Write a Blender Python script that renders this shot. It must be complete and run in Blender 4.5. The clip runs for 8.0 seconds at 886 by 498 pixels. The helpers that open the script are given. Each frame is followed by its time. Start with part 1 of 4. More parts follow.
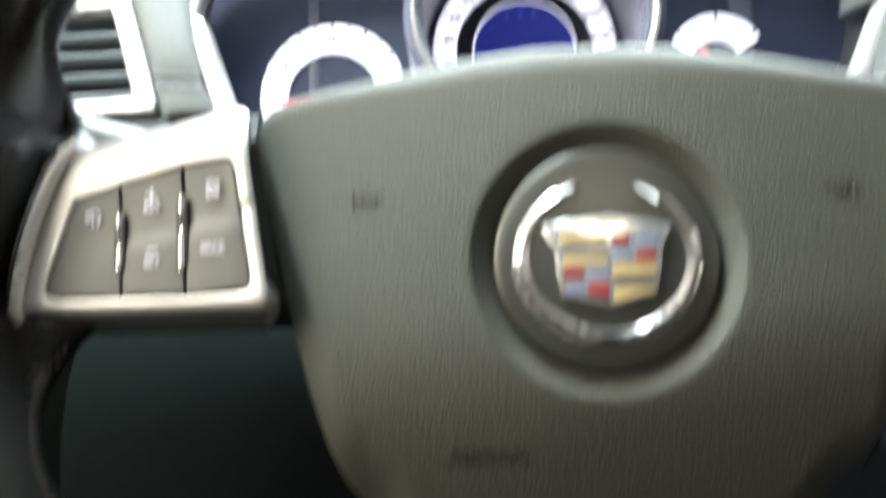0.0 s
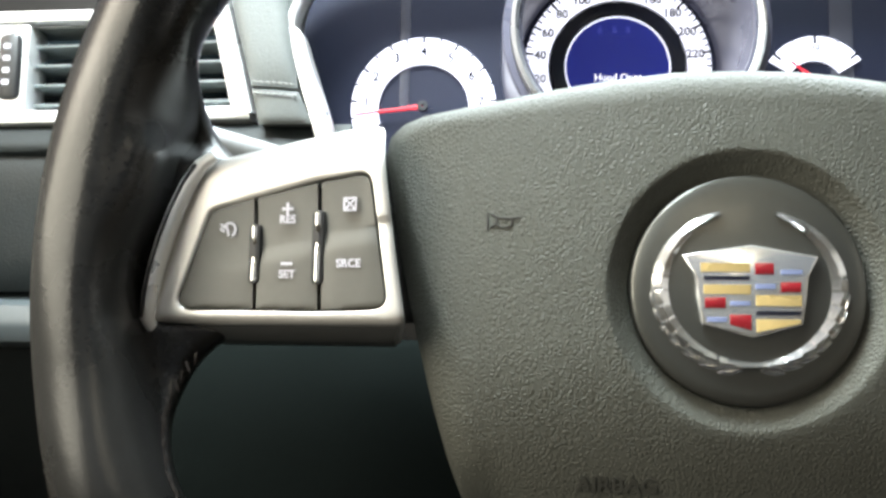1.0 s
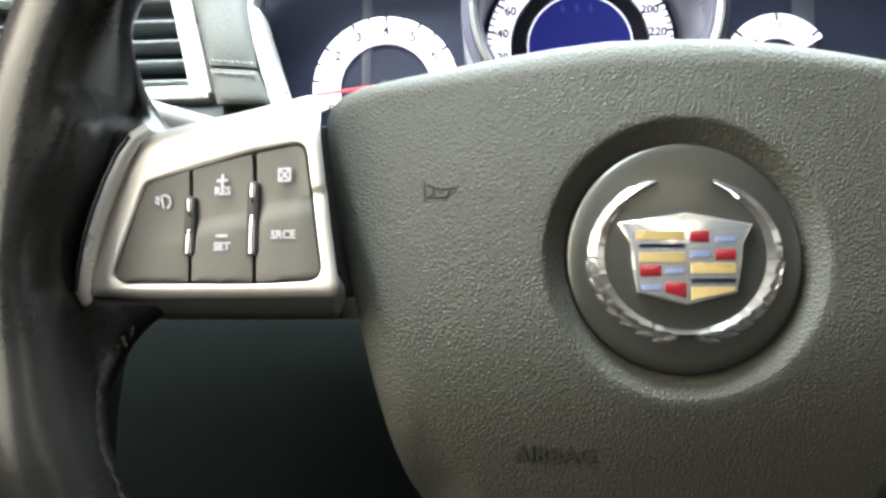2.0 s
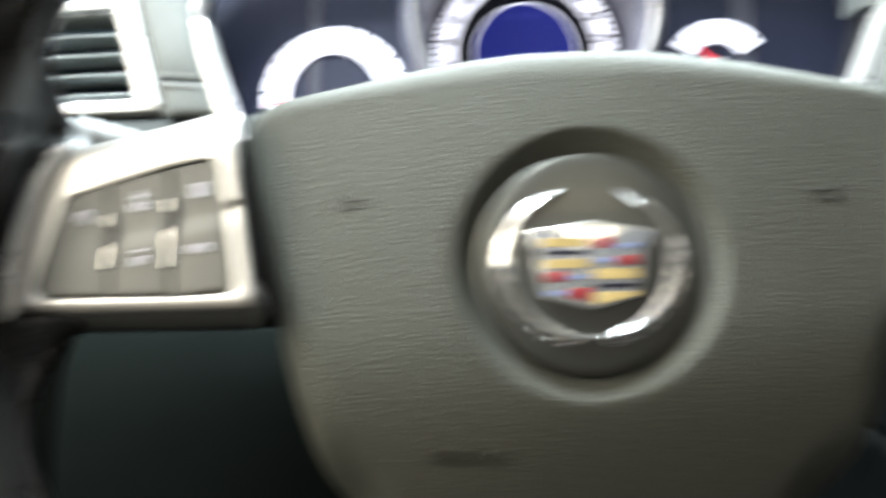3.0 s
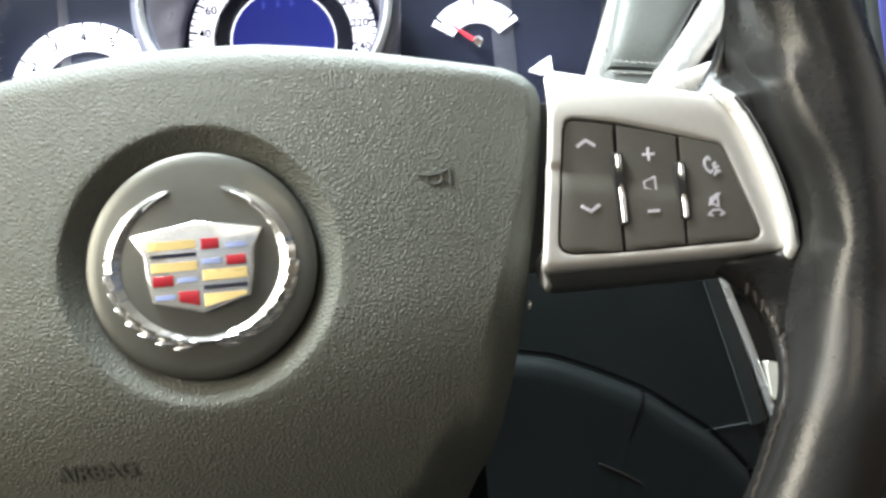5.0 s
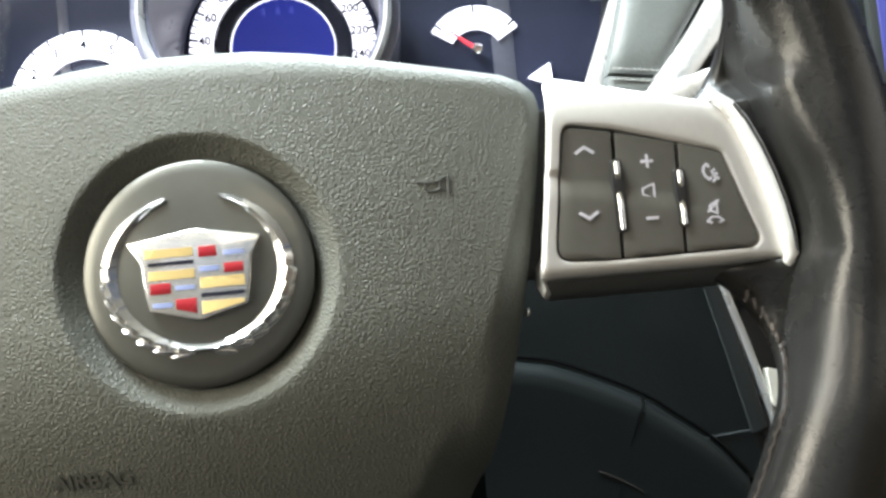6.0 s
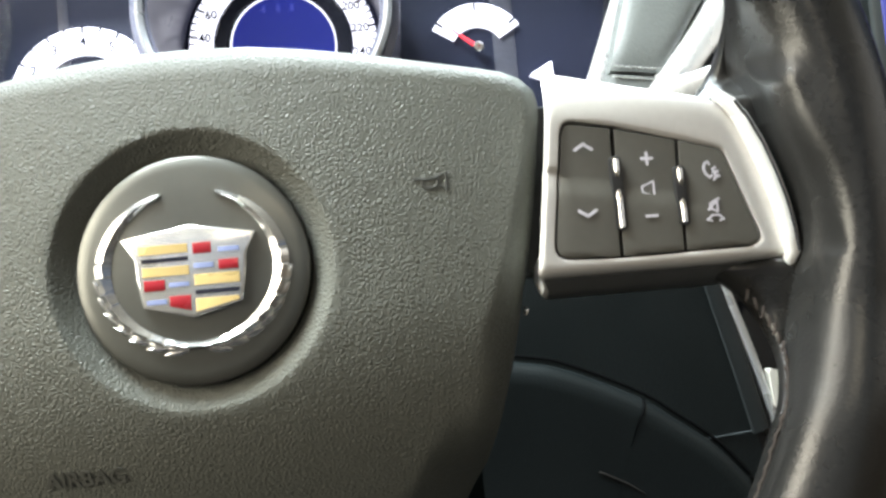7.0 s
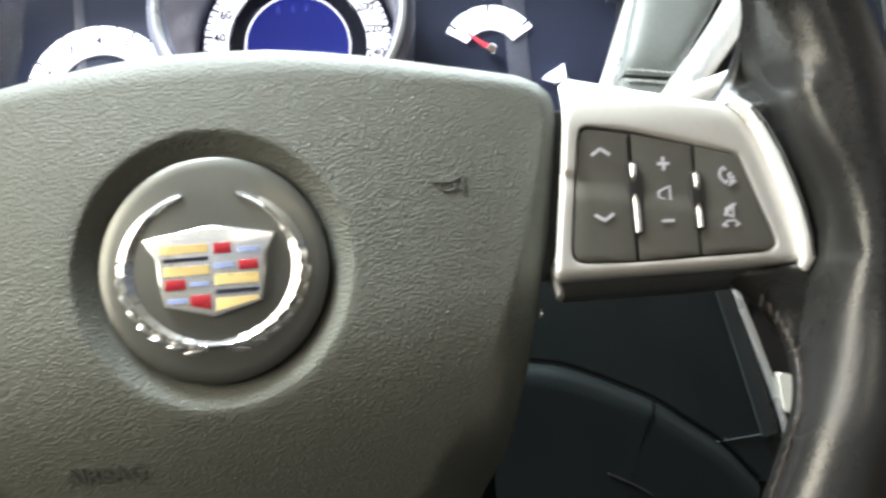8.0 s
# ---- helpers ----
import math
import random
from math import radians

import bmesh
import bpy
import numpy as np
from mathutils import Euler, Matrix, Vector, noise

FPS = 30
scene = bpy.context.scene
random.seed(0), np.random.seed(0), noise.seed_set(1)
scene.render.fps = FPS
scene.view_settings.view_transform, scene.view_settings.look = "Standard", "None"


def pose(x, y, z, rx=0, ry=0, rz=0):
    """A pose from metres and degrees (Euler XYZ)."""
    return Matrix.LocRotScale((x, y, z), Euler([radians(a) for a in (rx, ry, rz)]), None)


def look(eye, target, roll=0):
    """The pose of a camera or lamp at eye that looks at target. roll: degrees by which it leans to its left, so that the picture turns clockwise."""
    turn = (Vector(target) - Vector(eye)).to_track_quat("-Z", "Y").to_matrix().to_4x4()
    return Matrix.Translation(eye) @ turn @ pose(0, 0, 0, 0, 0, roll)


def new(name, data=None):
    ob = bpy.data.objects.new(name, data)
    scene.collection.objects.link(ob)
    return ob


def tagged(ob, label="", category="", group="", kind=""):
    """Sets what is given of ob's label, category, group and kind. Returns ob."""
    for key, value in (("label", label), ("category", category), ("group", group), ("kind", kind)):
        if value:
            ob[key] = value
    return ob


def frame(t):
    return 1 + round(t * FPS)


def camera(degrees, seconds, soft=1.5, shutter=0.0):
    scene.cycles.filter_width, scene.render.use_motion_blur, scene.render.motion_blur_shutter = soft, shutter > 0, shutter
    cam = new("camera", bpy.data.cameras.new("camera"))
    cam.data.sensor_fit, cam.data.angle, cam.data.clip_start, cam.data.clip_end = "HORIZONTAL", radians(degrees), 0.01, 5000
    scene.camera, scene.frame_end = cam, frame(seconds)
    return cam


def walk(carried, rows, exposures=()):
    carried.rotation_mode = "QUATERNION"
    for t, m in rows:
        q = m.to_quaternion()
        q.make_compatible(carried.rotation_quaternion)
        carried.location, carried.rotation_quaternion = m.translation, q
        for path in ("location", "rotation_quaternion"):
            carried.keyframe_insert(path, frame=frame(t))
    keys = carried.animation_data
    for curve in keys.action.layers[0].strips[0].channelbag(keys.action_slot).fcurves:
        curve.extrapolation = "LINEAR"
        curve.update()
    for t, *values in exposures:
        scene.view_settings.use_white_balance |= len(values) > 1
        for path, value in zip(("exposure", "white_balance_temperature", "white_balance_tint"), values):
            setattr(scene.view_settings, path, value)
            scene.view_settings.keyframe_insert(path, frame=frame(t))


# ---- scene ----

# Wheel frame: x to the right, y up along the wheel, z out of the hub towards the driver.
RAKE = 65.0
HUB = (0.0, 0.0, 0.70)
WHEEL = pose(*HUB, RAKE, 0, 0)

cam = camera(58.0, 8.0, soft=2.9, shutter=1.8)
ROWS = [
    (0, -0.0413, -0.0156, 0.2219, 5.04, 1.26, -1.57),
    (0.1, -0.0425, -0.0125, 0.2227, 5.65, 0.93, -1.26),
    (0.2, -0.0450, -0.0112, 0.2232, 5.71, 1.02, -0.98),
    (0.3, -0.0481, -0.0101, 0.2236, 5.73, 1.32, -0.71),
    (0.4, -0.0514, -0.0096, 0.2238, 5.71, 1.64, -0.44),
    (0.5, -0.0562, -0.0085, 0.2235, 5.95, 2.49, -0.14),
    (0.6, -0.0599, -0.0088, 0.2233, 5.92, 2.94, 0.10),
    (0.7, -0.0641, -0.0095, 0.2226, 5.85, 3.63, 0.32),
    (0.8, -0.0667, -0.0100, 0.2223, 5.86, 3.86, 0.51),
    (0.9, -0.0680, -0.0108, 0.2220, 5.76, 3.85, 0.64),
    (1, -0.0685, -0.0114, 0.2216, 5.67, 3.81, 0.73),
    (1.1, -0.0684, -0.0116, 0.2210, 5.59, 3.85, 0.78),
    (1.2, -0.0675, -0.0118, 0.2203, 5.42, 3.86, 0.77),
    (1.3, -0.0661, -0.0121, 0.2197, 5.28, 3.87, 0.73),
    (1.4, -0.0644, -0.0125, 0.2190, 5.15, 3.88, 0.65),
    (1.5, -0.0613, -0.0136, 0.2187, 5.00, 3.48, 0.54),
    (1.6, -0.0579, -0.0154, 0.2186, 4.81, 2.95, 0.41),
    (1.7, -0.0561, -0.0168, 0.2182, 4.84, 2.92, 0.32),
    (2.8, -0.0481, -0.0148, 0.2216, 4.87, 3.29, -0.20),
    (2.9, -0.0402, -0.0154, 0.2225, 4.88, 2.49, -0.50),
    (3, -0.0331, -0.0151, 0.2235, 5.05, 2.15, -0.91),
    (3.1, -0.0239, -0.0148, 0.2254, 5.09, 1.33, -1.61),
    (3.2, -0.0169, -0.0140, 0.2273, 5.05, 1.45, -2.30),
    (3.3, -0.0063, -0.0136, 0.2294, 4.73, 0.64, -2.81),
    (3.4, 0.0026, -0.0136, 0.2308, 4.21, 0.26, -3.16),
    (3.5, 0.0129, -0.0138, 0.2310, 3.70, -0.98, -3.46),
    (3.6, 0.0194, -0.0139, 0.2294, 3.45, -1.72, -3.73),
    (3.7, 0.0262, -0.0143, 0.2268, 3.22, -2.85, -3.99),
    (3.8, 0.0317, -0.0149, 0.2244, 2.92, -3.33, -4.25),
    (3.9, 0.0406, -0.0159, 0.2226, 2.43, -4.25, -4.50),
    (4, 0.0463, -0.0160, 0.2217, 2.25, -4.07, -4.75),
    (4.1, 0.0506, -0.0162, 0.2206, 2.24, -4.05, -4.99),
    (4.2, 0.0534, -0.0165, 0.2196, 2.34, -4.04, -5.19),
    (4.3, 0.0546, -0.0169, 0.2187, 2.50, -3.92, -5.35),
    (4.4, 0.0551, -0.0174, 0.2182, 2.66, -3.85, -5.46),
    (4.5, 0.0551, -0.0177, 0.2180, 2.81, -3.80, -5.53),
    (4.6, 0.0554, -0.0174, 0.2183, 3.01, -3.91, -5.55),
    (4.8, 0.0546, -0.0160, 0.2202, 3.45, -3.73, -5.52),
    (5, 0.0528, -0.0148, 0.2225, 3.68, -3.25, -5.43),
    (5.2, 0.0533, -0.0149, 0.2236, 3.63, -3.54, -5.34),
    (6.5, 0.0541, -0.0148, 0.2204, 4.40, -2.96, -5.45),
    (7, 0.0555, -0.0153, 0.2197, 4.13, -2.97, -5.24),
    (7.5, 0.0555, -0.0144, 0.2201, 4.21, -3.06, -4.89),
    (8, 0.0522, -0.0143, 0.2216, 4.06, -2.60, -4.63),
]
EXPOSURES = [(0.0, 0.64), (3.6, 0.66), (4.4, 0.80), (5.0, 1.10), (8.0, 1.10)]
walk(cam, [(t, WHEEL @ pose(x, y, z, rx, ry, rz)) for t, x, y, z, rx, ry, rz in ROWS], EXPOSURES)

# ---- world and light ----
world = bpy.data.worlds.new("sky")
scene.world = world
world.use_nodes = True
wn = world.node_tree.nodes
sky = wn.new("ShaderNodeTexSky")
sky.sky_type = "NISHITA"
sky.sun_disc = False
sky.dust_density, sky.ozone_density = 8.0, 0.3
sky.sun_elevation = radians(43)
sky.sun_rotation = radians(-102)
world.node_tree.links.new(sky.outputs[0], wn["Background"].inputs[0])
wn["Background"].inputs[1].default_value = 0.045


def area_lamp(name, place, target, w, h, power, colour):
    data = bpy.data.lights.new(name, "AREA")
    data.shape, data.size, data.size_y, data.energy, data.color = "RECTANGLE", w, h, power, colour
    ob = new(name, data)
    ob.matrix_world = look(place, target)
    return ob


sun_data = bpy.data.lights.new("sun", "SUN")
sun_data.energy, sun_data.angle, sun_data.color = 1.0, radians(30), (1.0, 0.95, 0.82)
new("sun", sun_data).matrix_world = look((-0.72, -0.16, 1.38), (0, 0, 0.7))
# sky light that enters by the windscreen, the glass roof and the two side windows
area_lamp("windscreen_light", (0.08, 0.55, 1.17), (0.06, 0.0, 0.62), 0.9, 0.5, 22, (0.85, 0.98, 1.02))
area_lamp("sunroof_light", (-0.26, 0.12, 1.30), (-0.26, 0.12, 0.0), 0.36, 0.20, 14.5, (0.87, 0.98, 1.0))
area_lamp("driver_window_light", (-0.51, -0.20, 0.93), (0.10, -0.08, 0.77), 0.40, 0.34, 2.3, (1.0, 0.945, 0.77))
# Unseen warm lamp, added for the highlights on rim and chrome
area_lamp("warm_highlight_lamp", (0.12, -0.58, 1.305), (0.12, -0.58, 0.6), 0.30, 0.24, 0.95, (1.0, 0.86, 0.62))
area_lamp("passenger_window_light", (1.07, -0.30, 1.05), (0.0, -0.05, 0.7), 0.8, 0.32, 0.6, (1.0, 0.94, 0.82))

# ---- materials ----


def surface(name, base, rough, metal=0.0, cells=0.0, cell_bump=0.0, grain=0.0, grain_bump=0.0, vary=0.15, vary_scale=30.0, coat=0.0, spec=0.5, pebbles=False):
    """A plain surface with colour variation at two scales, and relief of cells (hide grain) and of noise."""
    m = bpy.data.materials.new(name)
    m.use_nodes = True
    nt = m.node_tree
    n, link = nt.nodes, nt.links.new
    p = n["Principled BSDF"]
    p.inputs["Roughness"].default_value = rough
    p.inputs["Metallic"].default_value = metal
    p.inputs["Coat Weight"].default_value = coat
    p.inputs["Specular IOR Level"].default_value = spec
    tc = n.new("ShaderNodeTexCoord")
    big, fine = n.new("ShaderNodeTexNoise"), n.new("ShaderNodeTexNoise")
    big.inputs["Scale"].default_value, fine.inputs["Scale"].default_value = vary_scale, vary_scale * 14
    big.inputs["Detail"].default_value = 5
    add = n.new("ShaderNodeMath")
    add.operation = "ADD"
    link(tc.outputs["Object"], big.inputs["Vector"])
    link(tc.outputs["Object"], fine.inputs["Vector"])
    link(big.outputs["Fac"], add.inputs[0])
    link(fine.outputs["Fac"], add.inputs[1])
    ramp = n.new("ShaderNodeMapRange")
    ramp.inputs["From Min"].default_value, ramp.inputs["From Max"].default_value = 0.6, 1.4
    ramp.inputs["To Min"].default_value, ramp.inputs["To Max"].default_value = 1 - vary, 1 + vary
    link(add.outputs[0], ramp.inputs["Value"])
    mul = n.new("ShaderNodeVectorMath")
    mul.operation = "SCALE"
    mul.inputs[0].default_value = base
    link(ramp.outputs[0], mul.inputs["Scale"])
    link(mul.outputs[0], p.inputs["Base Color"])
    rr = n.new("ShaderNodeMapRange")
    rr.inputs["From Min"].default_value, rr.inputs["From Max"].default_value = 0.3, 0.7
    rr.inputs["To Min"].default_value, rr.inputs["To Max"].default_value = max(0.02, rough - 0.06), min(1, rough + 0.06)
    link(big.outputs["Fac"], rr.inputs["Value"])
    link(rr.outputs[0], p.inputs["Roughness"])
    last = None
    if cells:
        warp = n.new("ShaderNodeTexNoise")
        warp.inputs["Scale"].default_value = cells * 0.6
        mix = n.new("ShaderNodeMix")
        mix.data_type = "VECTOR"
        mix.inputs["Factor"].default_value = 0.00015
        link(tc.outputs["Object"], warp.inputs["Vector"])
        link(tc.outputs["Object"], mix.inputs["A"])
        link(warp.outputs["Color"], mix.inputs["B"])
        vor = n.new("ShaderNodeTexVoronoi")
        vor.feature = "F1"
        vor.inputs["Scale"].default_value = cells
        link(mix.outputs["Result"], vor.inputs["Vector"])
        b = n.new("ShaderNodeBump")
        b.inputs["Strength"].default_value = cell_bump
        b.inputs["Distance"].default_value = 0.42 / cells
        dome = n.new("ShaderNodeMapRange")
        dome.inputs["From Min"].default_value, dome.inputs["From Max"].default_value = 0.75, 0.0
        if pebbles:
            vor.feature = "DISTANCE_TO_EDGE"
            dome.interpolation_type = "SMOOTHERSTEP"
            dome.inputs["From Min"].default_value, dome.inputs["From Max"].default_value = 0.0, 0.33
        link(vor.outputs["Distance"], dome.inputs["Value"])
        link(dome.outputs[0], b.inputs["Height"])
        last = b
    if grain:
        nz = n.new("ShaderNodeTexNoise")
        nz.inputs["Scale"].default_value, nz.inputs["Detail"].default_value = grain, 4
        b = n.new("ShaderNodeBump")
        b.inputs["Strength"].default_value = grain_bump
        b.inputs["Distance"].default_value = 0.25 / grain
        link(tc.outputs["Object"], nz.inputs["Vector"])
        link(nz.outputs["Fac"], b.inputs["Height"])
        if last:
            link(last.outputs[0], b.inputs["Normal"])
        last = b
    if last:
        link(last.outputs[0], p.inputs["Normal"])
    return m


def glow(name, colour, strength, rough=0.4):
    """A backlit face: it gives off its own light."""
    m = surface(name, tuple(c * 0.6 for c in colour), rough, vary=0.05)
    p = m.node_tree.nodes["Principled BSDF"]
    p.inputs["Emission Color"].default_value = (*colour, 1)
    p.inputs["Emission Strength"].default_value = strength
    return m


COVER = surface("grained_hub_vinyl", (0.069, 0.0715, 0.0615), 0.55, cells=760, cell_bump=0.47, grain=2600, grain_bump=0.10, vary=0.08, spec=0.24, pebbles=True)
LEATHER = surface("rim_leather", (0.0110, 0.0108, 0.0103), 0.28, cells=900, cell_bump=0.08, grain=1500, grain_bump=0.14, vary=0.25, spec=0.36)
SILVER = surface("satin_silver_paint", (0.535, 0.52, 0.497), 0.34, metal=0.5, grain=4000, grain_bump=0.03, vary=0.04)
CHROME = surface("chrome", (0.74, 0.74, 0.73), 0.16, metal=1.0, vary=0.03)
LEAF_CHROME = surface("softly_polished_chrome", (0.57, 0.57, 0.565), 0.18, metal=0.9, vary=0.05)
STRIP_CHROME = surface("bright_strip_chrome", (0.95, 0.95, 0.93), 0.28, metal=0.55, vary=0.03)
CREST_CHROME = surface("polished_crest_chrome", (0.76, 0.76, 0.75), 0.20, metal=0.8, vary=0.03)
BUTTON = surface("button_rubber", (0.072, 0.069, 0.060), 0.48, grain=3500, grain_bump=0.10, vary=0.06)
BLACK = surface("black_plastic", (0.012, 0.012, 0.013), 0.5, grain=1500, grain_bump=0.1, vary=0.2)
DISC = surface("satin_grey_disc", (0.096, 0.097, 0.088), 0.38, metal=0.75, vary=0.04, coat=0.1)
PRINT = surface("white_print", (0.47, 0.455, 0.51), 0.5, vary=0.08)
RELIEF_DARK = surface("relief_shade_dark", (0.026, 0.026, 0.023), 0.6, vary=0.1)
GOLD = surface("gold_enamel", (0.60, 0.45, 0.19), 0.28, metal=0.35, coat=0.5, vary=0.08)
RED = surface("red_enamel", (0.24, 0.012, 0.018), 0.25, coat=0.5, vary=0.08)
BLUE = surface("blue_enamel", (0.26, 0.31, 0.52), 0.2, metal=0.3, coat=0.5, vary=0.08)
INK = surface("black_enamel", (0.012, 0.012, 0.02), 0.18, coat=0.5, vary=0.05)
DASH_SKIN = surface("dark_dash_skin", (0.0080, 0.0113, 0.0122), 0.55, cells=700, cell_bump=0.2, grain=1800, grain_bump=0.15, vary=0.15, spec=0.3)
DASH_LEATHER = surface("grey_dash_leather", (0.105, 0.114, 0.112), 0.5, cells=800, cell_bump=0.3, grain=1800, grain_bump=0.15, vary=0.08)
DASH_SILVER = surface("silver_dash_trim", (0.72, 0.73, 0.74), 0.3, metal=0.6, vary=0.04)
THREAD = surface("grey_thread", (0.23, 0.235, 0.23), 0.8, grain=3000, grain_bump=0.4, vary=0.2)
DIAL_BACK = surface("dial_back", (0.009, 0.011, 0.026), 0.6, vary=0.15, spec=0.2)
GLOSS_BLACK = surface("gloss_black_ring", (0.008, 0.008, 0.010), 0.12, vary=0.1)
RING_GREY = surface("grey_gauge_ring", (0.42, 0.43, 0.46), 0.28, metal=0.7, vary=0.06)
DIAL_WHITE = glow("lit_dial_white", (0.86, 0.87, 1.0), 0.95)
SCREEN = glow("lit_blue_screen", (0.014, 0.024, 0.30), 0.34, 0.2)
ICON = glow("faint_screen_icon", (0.035, 0.05, 0.38), 0.5, 0.2)
NEEDLE = glow("lit_red_needle", (0.85, 0.03, 0.05), 0.55)
BLACK_SHEEN = surface("dark_sheen_plastic", (0.022, 0.026, 0.027), 0.38, vary=0.1)
UNDERSIDE = surface("shaded_underside_grey", (0.080, 0.080, 0.077), 0.42, vary=0.1)
LINING = surface("beige_head_lining", (0.50, 0.45, 0.37), 0.9, grain=900, grain_bump=0.3, vary=0.08)
VENT_SLATE = surface("slate_vent_plastic", (0.05, 0.06, 0.065), 0.4, vary=0.1)
TAN = surface("dark_tan_cabin_trim", (0.10, 0.08, 0.06), 0.7, grain=900, grain_bump=0.2, vary=0.12)
CARPET = surface("dark_carpet", (0.02, 0.02, 0.02), 0.95, grain=600, grain_bump=0.5, vary=0.3)
ASPHALT = surface("asphalt", (0.05, 0.05, 0.05), 0.9, grain=60, grain_bump=0.4, vary=0.25, vary_scale=2)

# ---- mesh helpers ----
MM = 0.001


def part(name, bm, material, parent, label="", smooth=True, place=None):
    """Links a bmesh as one mesh under a thing or a part."""
    bmesh.ops.remove_doubles(bm, verts=bm.verts, dist=1e-7)
    bmesh.ops.recalc_face_normals(bm, faces=bm.faces)
    me = bpy.data.meshes.new(name)
    bm.to_mesh(me)
    bm.free()
    me.materials.append(material)
    for f in me.polygons:
        f.use_smooth = smooth
    if smooth:
        me.set_sharp_from_angle(angle=radians(40))
    ob = new(name, me)
    ob.parent = parent
    if place is not None:
        ob.matrix_basis = place
    return tagged(ob, label)


def same_part(ob, parent, place):
    """The same mesh once more as a part of its own."""
    made = new(ob.name.split(".")[0], ob.data)
    made.parent = parent
    made.matrix_basis = place
    return made


def thing(name, label, category, place, group="", kind=""):
    ob = new(name)
    ob.empty_display_size = 0.02
    ob.matrix_world = place
    return tagged(ob, label, category, group, kind)


def rounded(points, radius, steps=6):
    """A closed outline with its corners rounded; a point may carry its own radius as a third number."""
    out = []
    n = len(points)
    for i in range(n):
        p = Vector(points[i][:2])
        r = points[i][2] if len(points[i]) > 2 else radius
        a, b = Vector(points[i - 1][:2]) - p, Vector(points[(i + 1) % n][:2]) - p
        ang = a.angle(b)
        cut = min(r / math.tan(ang / 2) if ang < 3.1 else 0, 0.48 * a.length, 0.48 * b.length)
        if cut < 0.02:
            out.append(p)
            continue
        s, e = p + a.normalized() * cut, p + b.normalized() * cut
        for k in range(steps + 1):
            f = k / steps
            out.append(s * (1 - f) ** 2 + p * 2 * f * (1 - f) + e * f * f)
    return out


def polar(outline, centre, count):
    """An outline seen from a centre, resampled at even angles."""
    out, n = [], len(outline)
    c = Vector(centre)
    for k in range(count):
        a = 2 * math.pi * k / count
        d = Vector((math.cos(a), math.sin(a)))
        best = 0.0
        for i in range(n):
            p, q = outline[i] - c, outline[(i + 1) % n] - c
            e = q - p
            det = d.x * -e.y + e.x * d.y
            if abs(det) < 1e-12:
                continue
            s = (p.x * -e.y + e.x * p.y) / det
            u = (d.x * p.y - d.y * p.x) / det
            if s > best and -1e-6 <= u <= 1 + 1e-6:
                best = s
        out.append(c + d * best)
    return out


def loft(bm, loops, closed=True, cap_first=False, cap_last=False):
    """Quads between loops of points of the same count, in millimetres."""
    rows = [[bm.verts.new(Vector(p) * MM) for p in loop] for loop in loops]
    n = len(rows[0])
    for a, b in zip(rows, rows[1:]):
        for i in range(n if closed else n - 1):
            j = (i + 1) % n
            bm.faces.new((a[i], a[j], b[j], b[i]))
    if cap_first:
        bm.faces.new(rows[0])
    if cap_last:
        bm.faces.new(rows[-1])
    return bm


def tube(points, radius, sides=10, closed=False, flat=1.0, up=(0, 0, 1), taper=None):
    """A tube along points in millimetres; flat squeezes it along up."""
    bm = bmesh.new()
    pts = [Vector(p) for p in points]
    loops = []
    for i, p in enumerate(pts):
        a = pts[i - 1] if (i or closed) else pts[0]
        b = pts[(i + 1) % len(pts)] if (closed or i < len(pts) - 1) else pts[-1]
        t = (b - a).normalized()
        side = t.cross(Vector(up)).normalized()
        top = side.cross(t).normalized()
        r = radius * (taper(i / (len(pts) - 1)) if taper else 1)
        loops.append([p + side * r * math.cos(w) + top * r * flat * math.sin(w) for w in (2 * math.pi * k / sides for k in range(sides))])
    if closed:
        loops.append(loops[0])
    return loft(bm, loops, True, not closed, not closed)


def slab(outline, low, high, bevel=0.4, centre=None):
    """A plate with that outline (millimetres) between two heights, its upper edge bevelled."""
    bm = bmesh.new()
    c = centre or sum(outline, Vector((0, 0))) / len(outline)

    def inset(d):
        out = []
        for p in outline:
            v = p - c
            out.append(c + v * max(0.0, 1 - d / max(v.length, 1e-6)))
        return out

    loops = [[(p.x, p.y, low) for p in outline], [(p.x, p.y, high - bevel) for p in outline]]
    for a in (30, 60, 90):
        d, h = bevel * (1 - math.cos(radians(a))), bevel * math.sin(radians(a))
        loops.append([(p.x, p.y, high - bevel + h) for p in inset(d)])
    return loft(bm, loops, True, True, True)


def ring(inner, outer, low, high, bevel=0.4, start=0.0, end=360.0, centre=(0, 0), steps=96):
    """A flat ring or a piece of one, in millimetres."""
    full = abs(end - start) > 359.9
    bm = bmesh.new()
    sect = [(inner, low), (inner, high - bevel), (inner + bevel, high), (outer - bevel, high), (outer, high - bevel), (outer, low)]
    loops = []
    for k in range(steps + (0 if full else 1)):
        a = radians(start + (end - start) * k / steps)
        loops.append([(centre[0] + r * math.cos(a), centre[1] + r * math.sin(a), h) for r, h in sect])
    if full:
        loops.append(loops[0])
    return loft(bm, loops, True, not full, not full)


